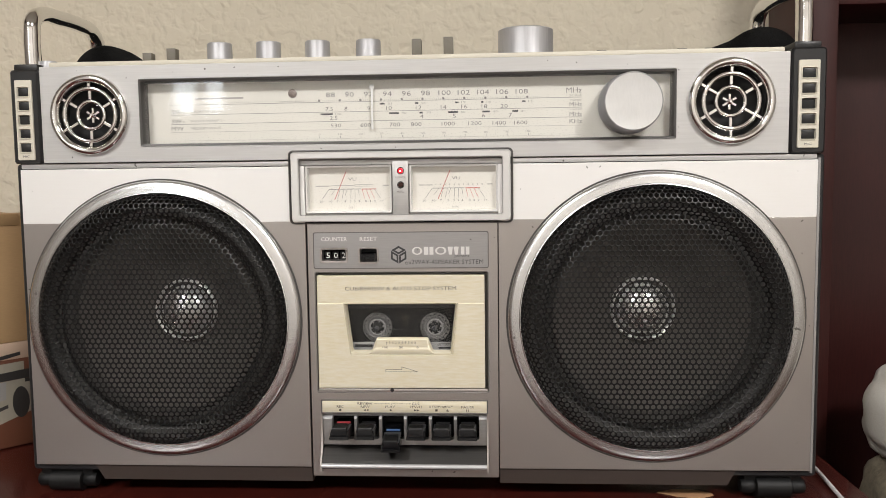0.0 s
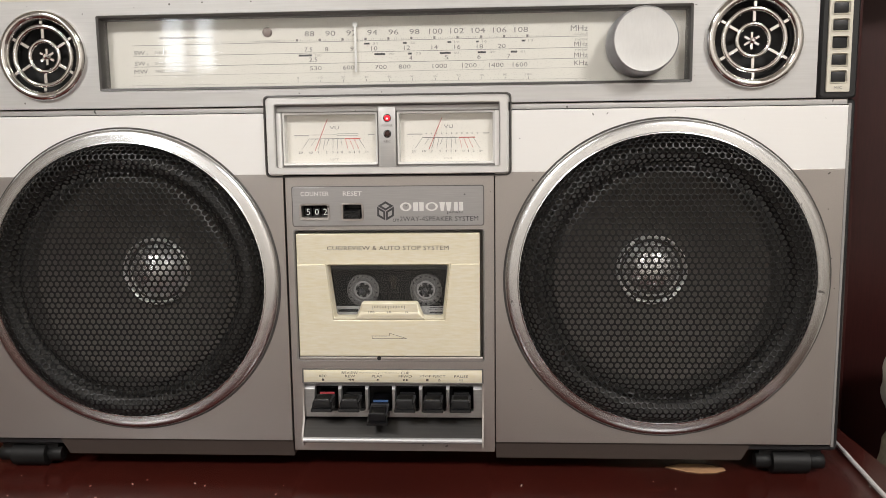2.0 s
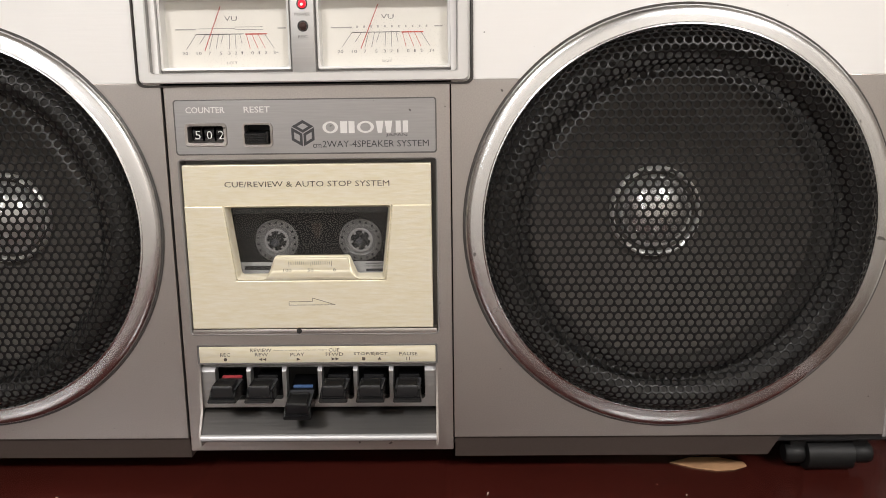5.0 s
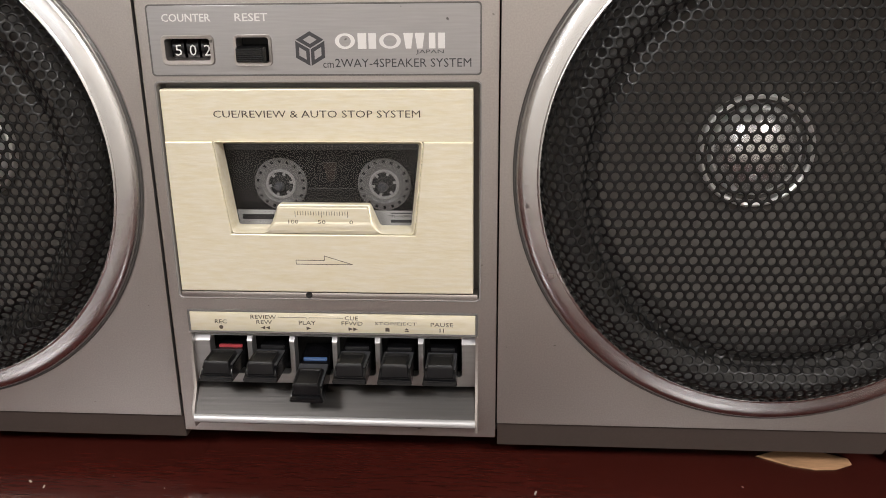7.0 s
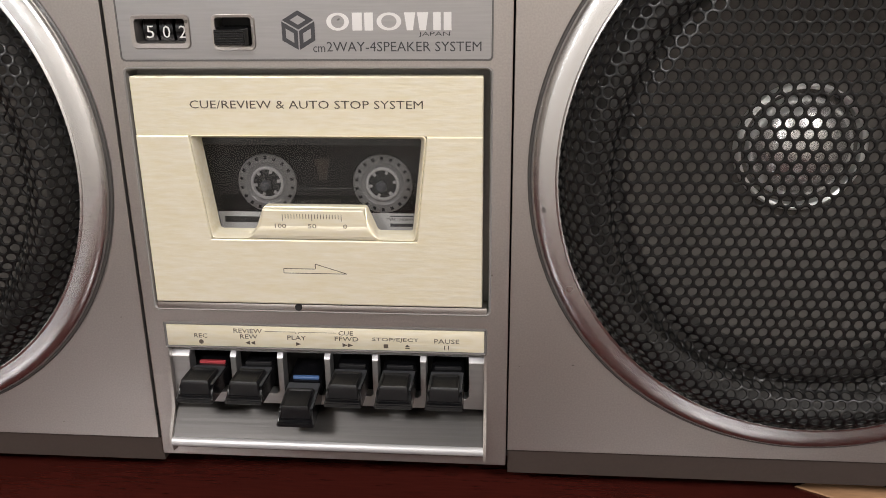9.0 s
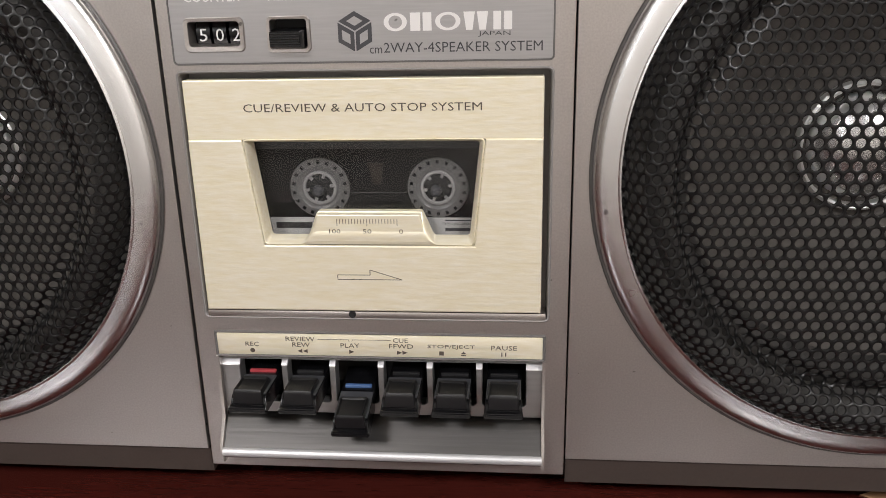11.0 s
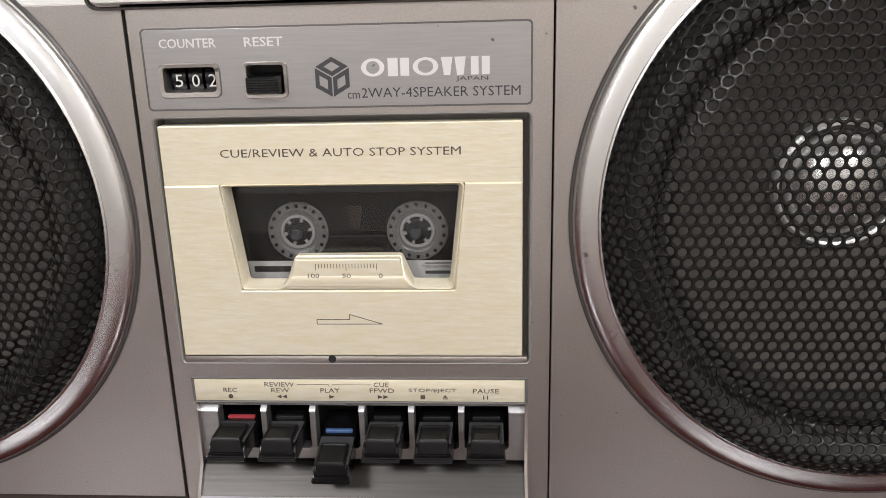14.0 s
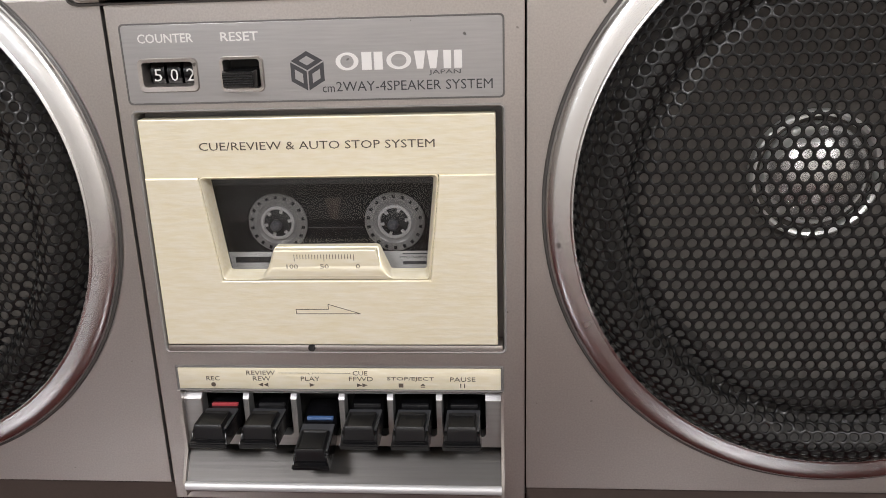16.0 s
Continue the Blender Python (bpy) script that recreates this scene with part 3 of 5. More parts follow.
def grille_mesh(cx, cz, rmax, scale):
    """Flat perforated sheet pressed to the profile: the hexagonal grid is laid out along the sheet's own length."""
    p, hole = 0.00415, 0.00155
    verts, faces = [], []
    steps = 600
    run = [0.0]
    for k in range(steps):
        ra, rb = rmax * k / steps, rmax * (k + 1) / steps
        run.append(run[-1] + math.hypot(rb - ra, (grille_y(rb / scale) - grille_y(ra / scale))))

    def radius_at(length):
        lo, hi = 0, steps
        while hi - lo > 1:
            mid = (lo + hi) // 2
            lo, hi = (mid, hi) if run[mid] <= length else (lo, mid)
        t = (length - run[lo]) / max(1e-9, run[hi] - run[lo])
        return rmax * (lo + min(1.0, t)) / steps

    full = run[-1]

    def place(x, z, back):
        flat = math.hypot(x, z)
        r = radius_at(min(flat, full))
        ux, uz = (x / flat, z / flat) if flat > 1e-6 else (0, 0)
        rs = r / scale
        y = grille_y(rs)
        g = (grille_y(rs + 0.0004) - grille_y(rs - 0.0004)) / 0.0008
        k = back / math.hypot(1, g)
        return (cx + (r - g * k) * ux, y + k, cz + (r - g * k) * uz)

    rows = int(full / (p * 0.866)) + 2
    for j in range(-rows, rows + 1):
        for i in range(-rows, rows + 1):
            hx, hz = (i + 0.5 * (j % 2)) * p, j * p * 0.866
            if math.hypot(hx, hz) > full - 0.0004:
                continue
            base = len(verts)
            for k in range(12):
                a = radians(30 * k)
                rad = p / math.sqrt(3) if k % 2 else p / 2
                verts.append(place(hx + rad * math.cos(a), hz + rad * math.sin(a), 0.0))
            for rad, back in ((hole + 0.00022, 0.0), (hole + 0.00007, 0.00009), (hole, 0.00026), (hole, 0.00062)):
                for k in range(12):
                    a = radians(30 * k)
                    verts.append(place(hx + rad * math.cos(a), hz + rad * math.sin(a), back))
            for k in range(12):
                n_ = (k + 1) % 12
                for q in range(0, 48, 12):
                    faces.append((base + q + k, base + q + n_, base + q + 12 + n_, base + q + 12 + k))
    me = bpy.data.meshes.new("grille")
    me.from_pydata(verts, [], faces)
    me.shade_smooth()
    me.set_sharp_from_angle(angle=radians(75))
    return me


for cx, cz, r in SPK:
    spk = part("speaker_ring", loft(bmesh.new(), lathe_front(cx, cz, [(r - 0.006, 0.004), (r + 0.0006, 0.002), (r + 0.0006, -0.0010), (r + 0.0004, -0.0018), (r - 0.0001, -0.0025), (r - 0.0007, -0.0030), (r - 0.0012, -0.0033), (r - 0.0017, -0.0035),
               (r - 0.0024, -0.0038), (r - 0.0050, -0.0040), (r - 0.0074, -0.0042), (r - 0.0077, -0.0045), (r - 0.0084, -0.0046), (r - 0.0089, -0.0040), (r - 0.0092, -0.002), (r - 0.0092, 0.004)], 128)), RING_CHROME, radio, "worn chrome speaker ring", 40)
    rg = r - 0.0080
    link("grille", grille_mesh(cx, cz, rg, rg / 0.0930), MESH_BLACK, spk, "black perforated steel grille")
    part("gasket", loft(bmesh.new(), lathe_front(cx, cz, [(r + 0.0017, -0.0004), (r + 0.0012, -0.0008), (r + 0.0004, -0.0006)], 128)), FRAME_DARK, spk)
    rim = [(r - 0.004, 0.004), (r - 0.010, 0.010), (0.084, 0.012), (0.081, 0.008), (0.077, 0.006), (0.073, 0.008), (0.0705, 0.012)]
    part("speaker_surround", loft(bmesh.new(), lathe_front(cx, cz, rim, 96)), SURROUND, spk, "dark rubber speaker surround", 60)
    cone = [(0.0705, 0.012), (0.0690, 0.0130), (0.045, 0.032), (0.026, 0.0455), (0.0, 0.049)]
    part("speaker_cone", loft(bmesh.new(), lathe_front(cx, cz, cone[:-1], 96), cap1=True), CONE, spk, "grey paper speaker cone", 60)
    part("cap_ring", loft(bmesh.new(), lathe_front(cx, cz, [(0.0246, 0.0450), (0.0243, 0.0413), (0.0234, 0.0406), (0.0223, 0.0413), (0.0219, 0.0450)], 64), closed=True), CAP_RING, spk, "bright metal ring")
    part("dust_cap", loft(bmesh.new(), lathe_front(cx, cz, [(0.0200 * math.cos(radians(a)), 0.0452 - 0.0125 * math.sin(radians(a))) for a in (0, 12, 24, 36, 48, 60, 72, 82, 88)], 48), cap1=True), CAP, spk, "domed aluminium dust cap", 60)

# upper strip with dial opening and tweeter holes
TW = ((-0.2212, 0.2818, 0.0285), (0.2295, 0.2836, 0.0293))
DX = (-0.1848, 0.1925, 0.2590, 0.3062)
strip_holes = [[(p[0], p[2]) for p in rr(*DX, 0.0008, 0)]] + [speaker_hole(cx, cz, r - 0.003) for cx, cz, r in TW]
plate("upper_strip", [(-0.2575, 0.2478), (0.2685, 0.2478), (0.2685, 0.3164), (-0.2575, 0.3164)], strip_holes, -0.0008, 0.004, SILVER_STRIP, radio, "brushed silver upper panel", 0.0004)
for cx, cz, r in TW:
    tw = part("tweeter_ring", loft(bmesh.new(), lathe_front(cx, cz, [(r - 0.003, 0.004), (r, 0.0), (r + 0.0004, -0.0022), (r - 0.0006, -0.0040), (r - 0.0022, -0.0050), (r - 0.0042, -0.0046), (r - 0.0056, -0.0028), (r - 0.006, 0.004)], 96)), CHROME, radio, "chrome tweeter bezel", 60)
    part("tweeter_cup", loft(bmesh.new(), lathe_front(cx, cz, [(r - 0.0055, 0.002), (r - 0.007, 0.011), (0.008, 0.013)], 48), cap1=True), DARK, tw)
    for ro, ri, y in ((0.0202, 0.0172, -0.0016), (0.0112, 0.0084, 0.0004)):
        part("grille_ring", loft(bmesh.new(), lathe_front(cx, cz, [(ro, y + 0.002), (ro, y), (ro - 0.0008, y - 0.0009), (ri + 0.0008, y - 0.0009), (ri, y), (ri, y + 0.002)], 64), closed=True), CHROME, tw, smooth=60)
    for k in range(6):
        a = radians(90 + 60 * k)
        for ra, rb, y, w in ((r - 0.006, 0.0200, -0.0016, 0.0011), (0.0174, 0.0110, -0.0004, 0.0011), (0.0054, 0.0008, 0.0030, 0.0009)):
            bm = box(bmesh.new(), -w, w, y, y + 0.0022, min(ra, rb), max(ra, rb), 0.0003, 1)
            bmesh.ops.transform(bm, matrix=Matrix.Translation((cx, 0, cz)) @ Matrix.Rotation(a - math.pi / 2, 4, "Y"), verts=bm.verts)
            part("spoke", bm, CHROME, tw, smooth=0)
    part("grille_hub", loft(bmesh.new(), lathe_front(cx, cz, [(0.0018, 0.003), (0.0018, 0.0008), (0.0008, 0.0)], 24), cap1=True), CHROME, tw)

# dial
bm = bmesh.new()
loft(bm, [rr(*DX, 0.0008, -0.0014), rr(DX[0] + 0.0014, DX[1] - 0.0014, DX[2] + 0.0012, DX[3] - 0.0014, 0.0008, -0.0010), rr(DX[0] + 0.0022, DX[1] - 0.0022, DX[2] + 0.0018, DX[3] - 0.0022, 0.0008, 0.0030),
          rr(DX[0] + 0.0022, DX[1] - 0.0022, DX[2] + 0.0018, DX[3] - 0.0022, 0.0008, 0.0100)])
dial = part("dial_frame", bm, FRAME_DARK, radio, "dark grey dial frame")
YD = 0.0096
part("dial_plate", box(bmesh.new(), DX[0], DX[1], YD, YD + 0.003, DX[2], DX[3]), DIAL, dial, "ivory printed tuning dial")
pane = part("dial_window", box(bmesh.new(), DX[0] + 0.002, DX[1] - 0.002, 0.0022, 0.0032, DX[2] + 0.0016, DX[3] - 0.002), CLEAR, dial, "clear plastic dial window")
pane.visible_shadow = False
for z in (0.2885, 0.2815, 0.2748, 0.2690):
    strokes("scale_line", [((-0.1665, z), (0.1295, z + 0.0007))], 0.00028 if z > 0.27 else 0.0002, YD, INK_SOFT if z > 0.27 else INK_PALE, dial)
for k, n_ in enumerate(range(88, 110, 2)):
    x = -0.0490 + 0.0137 * k - (0.0022 if k > 6 else 0) + (0.0022 if k > 6 else 0)
    text(str(n_), x * 0.995 - 0.0002, 0.2940, 0.0033, 0.0064 if n_ < 100 else 0.0086, YD, INK_SOFT, dial)
for k in range(11):
    bars("frequency_block", [(-0.0572 + 0.01485 * k - 0.0007, -0.0572 + 0.01485 * k + 0.0007, 0.2893, 0.2908)], YD, INK_SOFT, dial)
bars("frequency_tick", [(x - 0.0001, x + 0.0001, 0.2893, 0.2904) for x in [-0.128 + 0.00149 * k for k in range(158)]], YD, INK_PALE, dial)
for words, x, w in (("7.5", -0.0500, 0.0052), ("8", -0.0380, 0.0020), ("9", -0.0215, 0.0020), ("10", -0.0070, 0.0040), ("12", 0.0142, 0.0040), ("14", 0.0320, 0.0040), ("16", 0.0466, 0.0040), ("18", 0.0610, 0.0040), ("20", 0.0750, 0.0050)):
    text(words, x, 0.2840, 0.0027, w, YD, INK_SOFT, dial)
for x, w in ((-0.0520, 0.0088), (-0.0035, 0.0070), (0.0160, 0.0024), (0.0388, 0.0070), (0.0622, 0.0052), (0.0828, 0.0040)):
    bars("band_block", [(x - w / 2, x + w / 2, 0.2797, 0.2809)], YD, INK, dial)
for words, x in (("120", -0.0436), ("90", 0.0038), ("75", 0.0215), ("60", 0.0458), ("49", 0.0688), ("41", 0.0882)):
    text(words, x, 0.2803, 0.0014, 0.0042 if len(words) > 2 else 0.0032, YD, INK_PALE, dial)
for x, w in ((-0.0118, 0.0036), (0.0128, 0.0024), (0.0415, 0.0024), (0.0595, 0.0016), (0.0888, 0.0024)):
    bars("band_block", [(x - w / 2, x + w / 2, 0.2865, 0.2876)], YD, INK, dial)
for words, x in (("31", -0.0064), ("25", 0.0178), ("19", 0.0462), ("16", 0.0640), ("13", 0.0934)):
    text(words, x, 0.2871, 0.0014, 0.0030, YD, INK_PALE, dial)
for words, x, w in (("2.5", -0.0470, 0.0054), ("4", 0.0164, 0.0022), ("5", 0.0396, 0.0022), ("6", 0.0604, 0.0022), ("7", 0.0794, 0.0022)):
    text(words, x, 0.2776, 0.0027, w, YD, INK_SOFT, dial)
for words, x, w in (("530", -0.0455, 0.0076), ("600", -0.0240, 0.0076), ("700", -0.0030, 0.0076), ("800", 0.0124, 0.0076), ("1000", 0.0352, 0.0094), ("1200", 0.0542, 0.0094), ("1400", 0.0714, 0.0094), ("1600", 0.0866, 0.0094)):
    text(words, x, 0.2722, 0.0027, w, YD, INK_SOFT, dial)
for k in range(11):
    text(str(10 * k), -0.0575 + 0.01495 * k, 0.2660, 0.0014, 0.0012 + 0.0014 * (k > 0) + 0.0012 * (k > 9), YD, INK_PALE, dial)
bars("logging_tick", [(-0.0576 + 0.01495 * k, -0.0573 + 0.01495 * k, 0.2632, 0.2646) for k in range(11)], YD, INK_SOFT, dial)
bars("logging_line", [(-0.168, 0.129, 0.2628, 0.26295)], YD, INK_PALE, dial)
for words, x, z, h, w in (("MHz", 0.1240, 0.2942, 0.0036, 0.0108), ("SCALE", 0.1252, 0.2906, 0.0014, 0.0085), ("meter", 0.1256, 0.2872, 0.0013, 0.0080), ("MHz", 0.1252, 0.2843, 0.0029, 0.0086),
                          ("meter", 0.1256, 0.2808, 0.0013, 0.0080), ("MHz", 0.1252, 0.2775, 0.0029, 0.0086), ("KHz", 0.1252, 0.2726, 0.0029, 0.0086),
                          ("SW", -0.1620, 0.2838, 0.0027, 0.0072), ("2", -0.1568, 0.2830, 0.0014, 0.0012), ("SW", -0.1620, 0.2770, 0.0027, 0.0072), ("1", -0.1568, 0.2763, 0.0014, 0.0006), ("MW", -0.1616, 0.2718, 0.0027, 0.0090),
                          ("SHORT WAVE 2", -0.1405, 0.2838, 0.0018, 0.0230), ("SHORT WAVE 1", -0.1405, 0.2770, 0.0018, 0.0230), ("MEDIUM WAVE", -0.1405, 0.2718, 0.0018, 0.0225), ("FM STEREO", -0.0770, 0.2895, 0.0015, 0.0175)):
    text(words, x, z, h, w, YD, INK_SOFT if h > 0.002 else INK_PALE, dial)
bars("worn_print", [(-0.1480, -0.1125, 0.2924, 0.2936)], YD, INK_PALE, dial)
part("stereo_lamp", loft(bmesh.new(), lathe_front(-0.0765, 0.2954, [(0.0032, YD), (0.0030, YD - 0.0008), (0.0016, YD - 0.0016)], 32), cap1=True), LED_STEREO, dial, "unlit brown stereo lamp")
part("tuning_pointer", box(bmesh.new(), -0.0195, -0.0181, YD - 0.0030, YD - 0.0018, 0.2690, 0.3000, 0.0003), POINTER, dial, "white tuning pointer")
part("pointer_head", box(bmesh.new(), -0.0204, -0.0172, YD - 0.0031, YD - 0.0018, 0.2975, 0.3005, 0.0004), POINTER, dial)
# tuning knob
kx, kz, kr = 0.1608, 0.2832, 0.0198
knob = part("tuning_knob", loft(bmesh.new(), lathe_front(kx, kz, [(kr + 0.001, 0.006), (kr + 0.001, -0.003), (kr + 0.0002, -0.0045), (kr, -0.0165), (kr - 0.0004, -0.0174), (kr - 0.0010, -0.0178)], 96)), ALU, radio, "large aluminium tuning knob", 50)
part("knob_face", loft(bmesh.new(), lathe_front(kx, kz, [(kr - 0.0010, -0.0178), (kr - 0.0016, -0.0177), (0.010, -0.0176), (0.002, -0.0176)], 96), cap1=True), KNOB_FACE, knob)

# level meters
vuo = (-0.0762, 0.0788, 0.2036, 0.2524)
fr = part("meter_frame", loft(bmesh.new(), [rr(*vuo, 0.0025, 0.002), rr(vuo[0], vuo[1], vuo[2], vuo[3], 0.0025, -0.0030), rr(vuo[0] + 0.0006, vuo[1] - 0.0006, vuo[2] + 0.0006, vuo[3] - 0.0006, 0.0022, -0.0036),
          rr(vuo[0] + 0.0050, vuo[1] - 0.0050, vuo[2] + 0.0040, vuo[3] - 0.0036, 0.0014, -0.0036), rr(vuo[0] + 0.0056, vuo[1] - 0.0056, vuo[2] + 0.0046, vuo[3] - 0.0042, 0.0012, -0.0030)]), VU_SILVER, radio, "bright silver meter bezel")
# Recess wall is coloured darker than the bezel for the shade inside it.
part("meter_recess", loft(bmesh.new(), [rr(vuo[0] + 0.0056, vuo[1] - 0.0056, vuo[2] + 0.0046, vuo[3] - 0.0042, 0.0012, -0.0030), rr(vuo[0] + 0.0062, vuo[1] - 0.0062, vuo[2] + 0.0050, vuo[3] - 0.0050, 0.0010, 0.0060)]), RECESS, fr, "recess wall with shade put into its grey")
part("meter_gasket", loft(bmesh.new(), [rr(vuo[0] - 0.0022, vuo[1] + 0.0022, vuo[2] - 0.0018, vuo[3] + 0.0022, 0.0035, 0.001), rr(vuo[0] - 0.0020, vuo[1] + 0.0020, vuo[2] - 0.0016, vuo[3] + 0.0020, 0.0034, -0.0016),
          rr(vuo[0] - 0.0012, vuo[1] + 0.0012, vuo[2] - 0.0010, vuo[3] + 0.0012, 0.0030, -0.0018), rr(vuo[0] - 0.0006, vuo[1] + 0.0006, vuo[2] - 0.0006, vuo[3] + 0.0006, 0.0028, -0.0002)]), FRAME_DARK, radio, "dark grey moulding round the meters")
wins = ((-0.0668, -0.0052, 0.2098, 0.2432), (0.0078, 0.0702, 0.2098, 0.2432))
plate("meter_panel", [(p[0], p[2]) for p in rr(-0.0706, 0.0732, 0.2070, 0.2490, 0.001, 0)], [[(p[0], p[2]) for p in rr(*w, 0.001, 0)] for w in wins], 0.0030, 0.002, RECESS, fr, bevel=0.0003)
for w in wins:
    x0, x1, z0, z1 = w
    mt = part("meter_window_frame", loft(bmesh.new(), [rr(x0 - 0.0006, x1 + 0.0006, z0 - 0.0006, z1 + 0.0006, 0.0012, 0.0031), rr(x0, x1, z0, z1, 0.001, 0.0016), rr(x0 + 0.0010, x1 - 0.0010, z0 + 0.0010, z1 - 0.0010, 0.001, 0.0018), rr(x0 + 0.0014, x1 - 0.0014, z0 + 0.0014, z1 - 0.0014, 0.001, 0.0085)]), VU_SILVER, fr)
    YM = 0.0080
    part("meter_card", box(bmesh.new(), x0, x1, YM, YM + 0.002, z0, z1), METER, mt, "ivory meter card")
    pn = part("meter_pane", box(bmesh.new(), x0 + 0.001, x1 - 0.001, 0.0026, 0.0032, z0 + 0.001, z1 - 0.001), CLEAR, mt)
    pn.visible_shadow = False
    ox = x0 - wins[0][0]
    X = lambda v: v + ox
    strokes("scale_arc", [((X(-0.0512), 0.2266), (X(-0.0282), 0.2266))], 0.00035, YM, INK, mt)
    strokes("red_arc", [((X(-0.0276), 0.2265), (X(-0.0172), 0.2265))], 0.0006, YM, INK_RED, mt)
    tops = (-0.0512, -0.0466, -0.0432, -0.0404, -0.0380, -0.0352, -0.0325, -0.0302)
    foots = (-0.0562, -0.0498, -0.0452, -0.0420, -0.0396, -0.0356, -0.0324, -0.0294)
    strokes("scale_mark", [((X(a), 0.2266), (X(b), 0.2198 if i % 3 != 1 else 0.2222)) for i, (a, b) in enumerate(zip(tops, foots))], 0.00025, YM, INK_SOFT, mt)
    strokes("red_mark", [((X(a), 0.2266), (X(b), 0.2198)) for a, b in ((-0.0272, -0.0256), (-0.0246, -0.0218), (-0.0216, -0.0184))], 0.00025, YM, INK_RED, mt)
    strokes("scale_end", [((X(-0.0184), 0.2266), (X(-0.0142), 0.2200))], 0.00025, YM, INK_SOFT, mt)
    for words, x, wd in (("20", -0.0570, 0.0026), ("10", -0.0503, 0.0024), ("7", -0.0452, 0.0011), ("5", -0.0398, 0.0011), ("3", -0.0358, 0.0011), ("2", -0.0326, 0.0011), ("1", -0.0296, 0.0006), ("0", -0.0246, 0.0012), ("1", -0.0214, 0.0006), ("2", -0.0182, 0.0011), ("3+", -0.0132, 0.0026)):
        text(words, X(x), 0.2178, 0.0014, wd, YM, INK_SOFT, mt)
    text("VU", X(-0.0342), 0.2337, 0.0022, 0.0060, YM, INK_SOFT, mt)
    text("LEFT" if ox == 0 else "RIGHT", X(-0.0346), 0.2132, 0.0012, 0.0052, YM, INK_PALE, mt)
    bars("faded_print", [(X(-0.0610), X(-0.0512), 0.2286, 0.2292), (X(-0.0120), X(-0.0080), 0.2288, 0.2294)], YM, INK_PALE, mt)
    if ox == 0:
        bars("battery_bar", [(X(-0.0495), X(-0.0325), 0.2291, 0.2293), (X(-0.0325), X(-0.0190), 0.2297, 0.2299), (X(-0.0325), X(-0.0190), 0.2285, 0.2287)], YM, INK_SOFT, mt)
    else:
        bars("tuning_print", [(X(-0.0490 + 0.0033 * k), X(-0.0483 + 0.0033 * k), 0.2287, 0.2297) for k in range(11)], YM, INK_PALE, mt)
    strokes("needle", [((X(-0.0384), 0.2392), (X(-0.0470), 0.2190))], 0.00045, YM - 0.0015, NEEDLE, mt, "thin red needle")
part("indicator_bar", box(bmesh.new(), -0.0042, 0.0068, -0.0004, 0.0030, 0.2082, 0.2462, 0.0003), SILVER_STRIP, fr)
for z, m in ((0.2392, LED_RED), (0.2292, LED_OFF)):
    part("lamp_socket", loft(bmesh.new(), lathe_front(0.0016, z, [(0.0026, -0.0003), (0.0024, -0.0008), (0.0020, -0.0004), (0.0019, 0.0008)], 32)), DARK, fr)
    lb = part("indicator_lamp", loft(bmesh.new(), lathe_front(0.0016, z, [(0.0020, 0.0), (0.0018, -0.0010), (0.0011, -0.0018), (0.0004, -0.0020)], 24), cap1=True), m, fr, "lit red power lamp" if m is LED_RED else "unlit recording lamp")
    if m is LED_RED:
        part("lamp_core", loft(bmesh.new(), lathe_front(0.0016, z - 0.0003, [(0.0007, -0.0018), (0.0004, -0.0022)], 16), cap1=True), LED_CORE, lb)
text("POWER", 0.0016, 0.2345, 0.0014, 0.0072, -0.0004, INK_SOFT, fr)
text("REC", 0.0014, 0.2244, 0.0014, 0.0044, -0.0004, INK_SOFT, fr)

# cassette deck panel
deck_holes = [[(p[0], p[2]) for p in rr(-0.0612, 0.0626, 0.0802, 0.1672, 0.0016, 0)], [(p[0], p[2]) for p in rr(-0.0585, 0.0612, 0.0230, 0.0638, 0.0008, 0)],
              [(p[0], p[2]) for p in rr(-0.0560, -0.0383, 0.1755, 0.1842, 0.001, 0)], [(p[0], p[2]) for p in rr(-0.0288, -0.0158, 0.1742, 0.1844, 0.001, 0)]]
deck = plate("deck_panel", [(p[0], p[2]) for p in rr(-0.0662, 0.0697, 0.0172, 0.2026, 0.0006, 0)], deck_holes, -0.0006, 0.005, SILVER_GREY, radio, "grey silver cassette deck panel", 0.0004)
part("badge_plate", loft(bmesh.new(), [rr(-0.0622, 0.0634, 0.1697, 0.1962, 0.0016, -0.0002), rr(-0.0620, 0.0632, 0.1699, 0.1960, 0.0015, -0.0010), rr(-0.0616, 0.0628, 0.1703, 0.1956, 0.0013, -0.0010), rr(-0.0615, 0.0627, 0.1704, 0.1955, 0.0012, -0.0007)]), GROOVE, deck)
plate("badge_face", [(p[0], p[2]) for p in rr(-0.0615, 0.0627, 0.1704, 0.1955, 0.0012, 0)], deck_holes[2:], -0.00085, 0.0012, BADGE, deck, "grey brushed badge plate", 0.0001)
YB = -0.00088
text("COUNTER", -0.0468, 0.1912, 0.0029, 0.0186, YB, INK_WHITE, deck, weight=0.008)
text("RESET", -0.0221, 0.1912, 0.0029, 0.0124, YB, INK_WHITE, deck, weight=0.008)
text("JAPAN", 0.0441, 0.1783, 0.0017, 0.0102, YB, INK, deck)
text("cm", 0.0060, 0.1737, 0.0019, 0.0040, YB, INK, deck)
text("2WAY-4SPEAKER SYSTEM", 0.0340, 0.1745, 0.0031, 0.0508, YB, INK, deck)
B0, B1 = 0.1796, 0.1852
BM = (B0 + B1) / 2


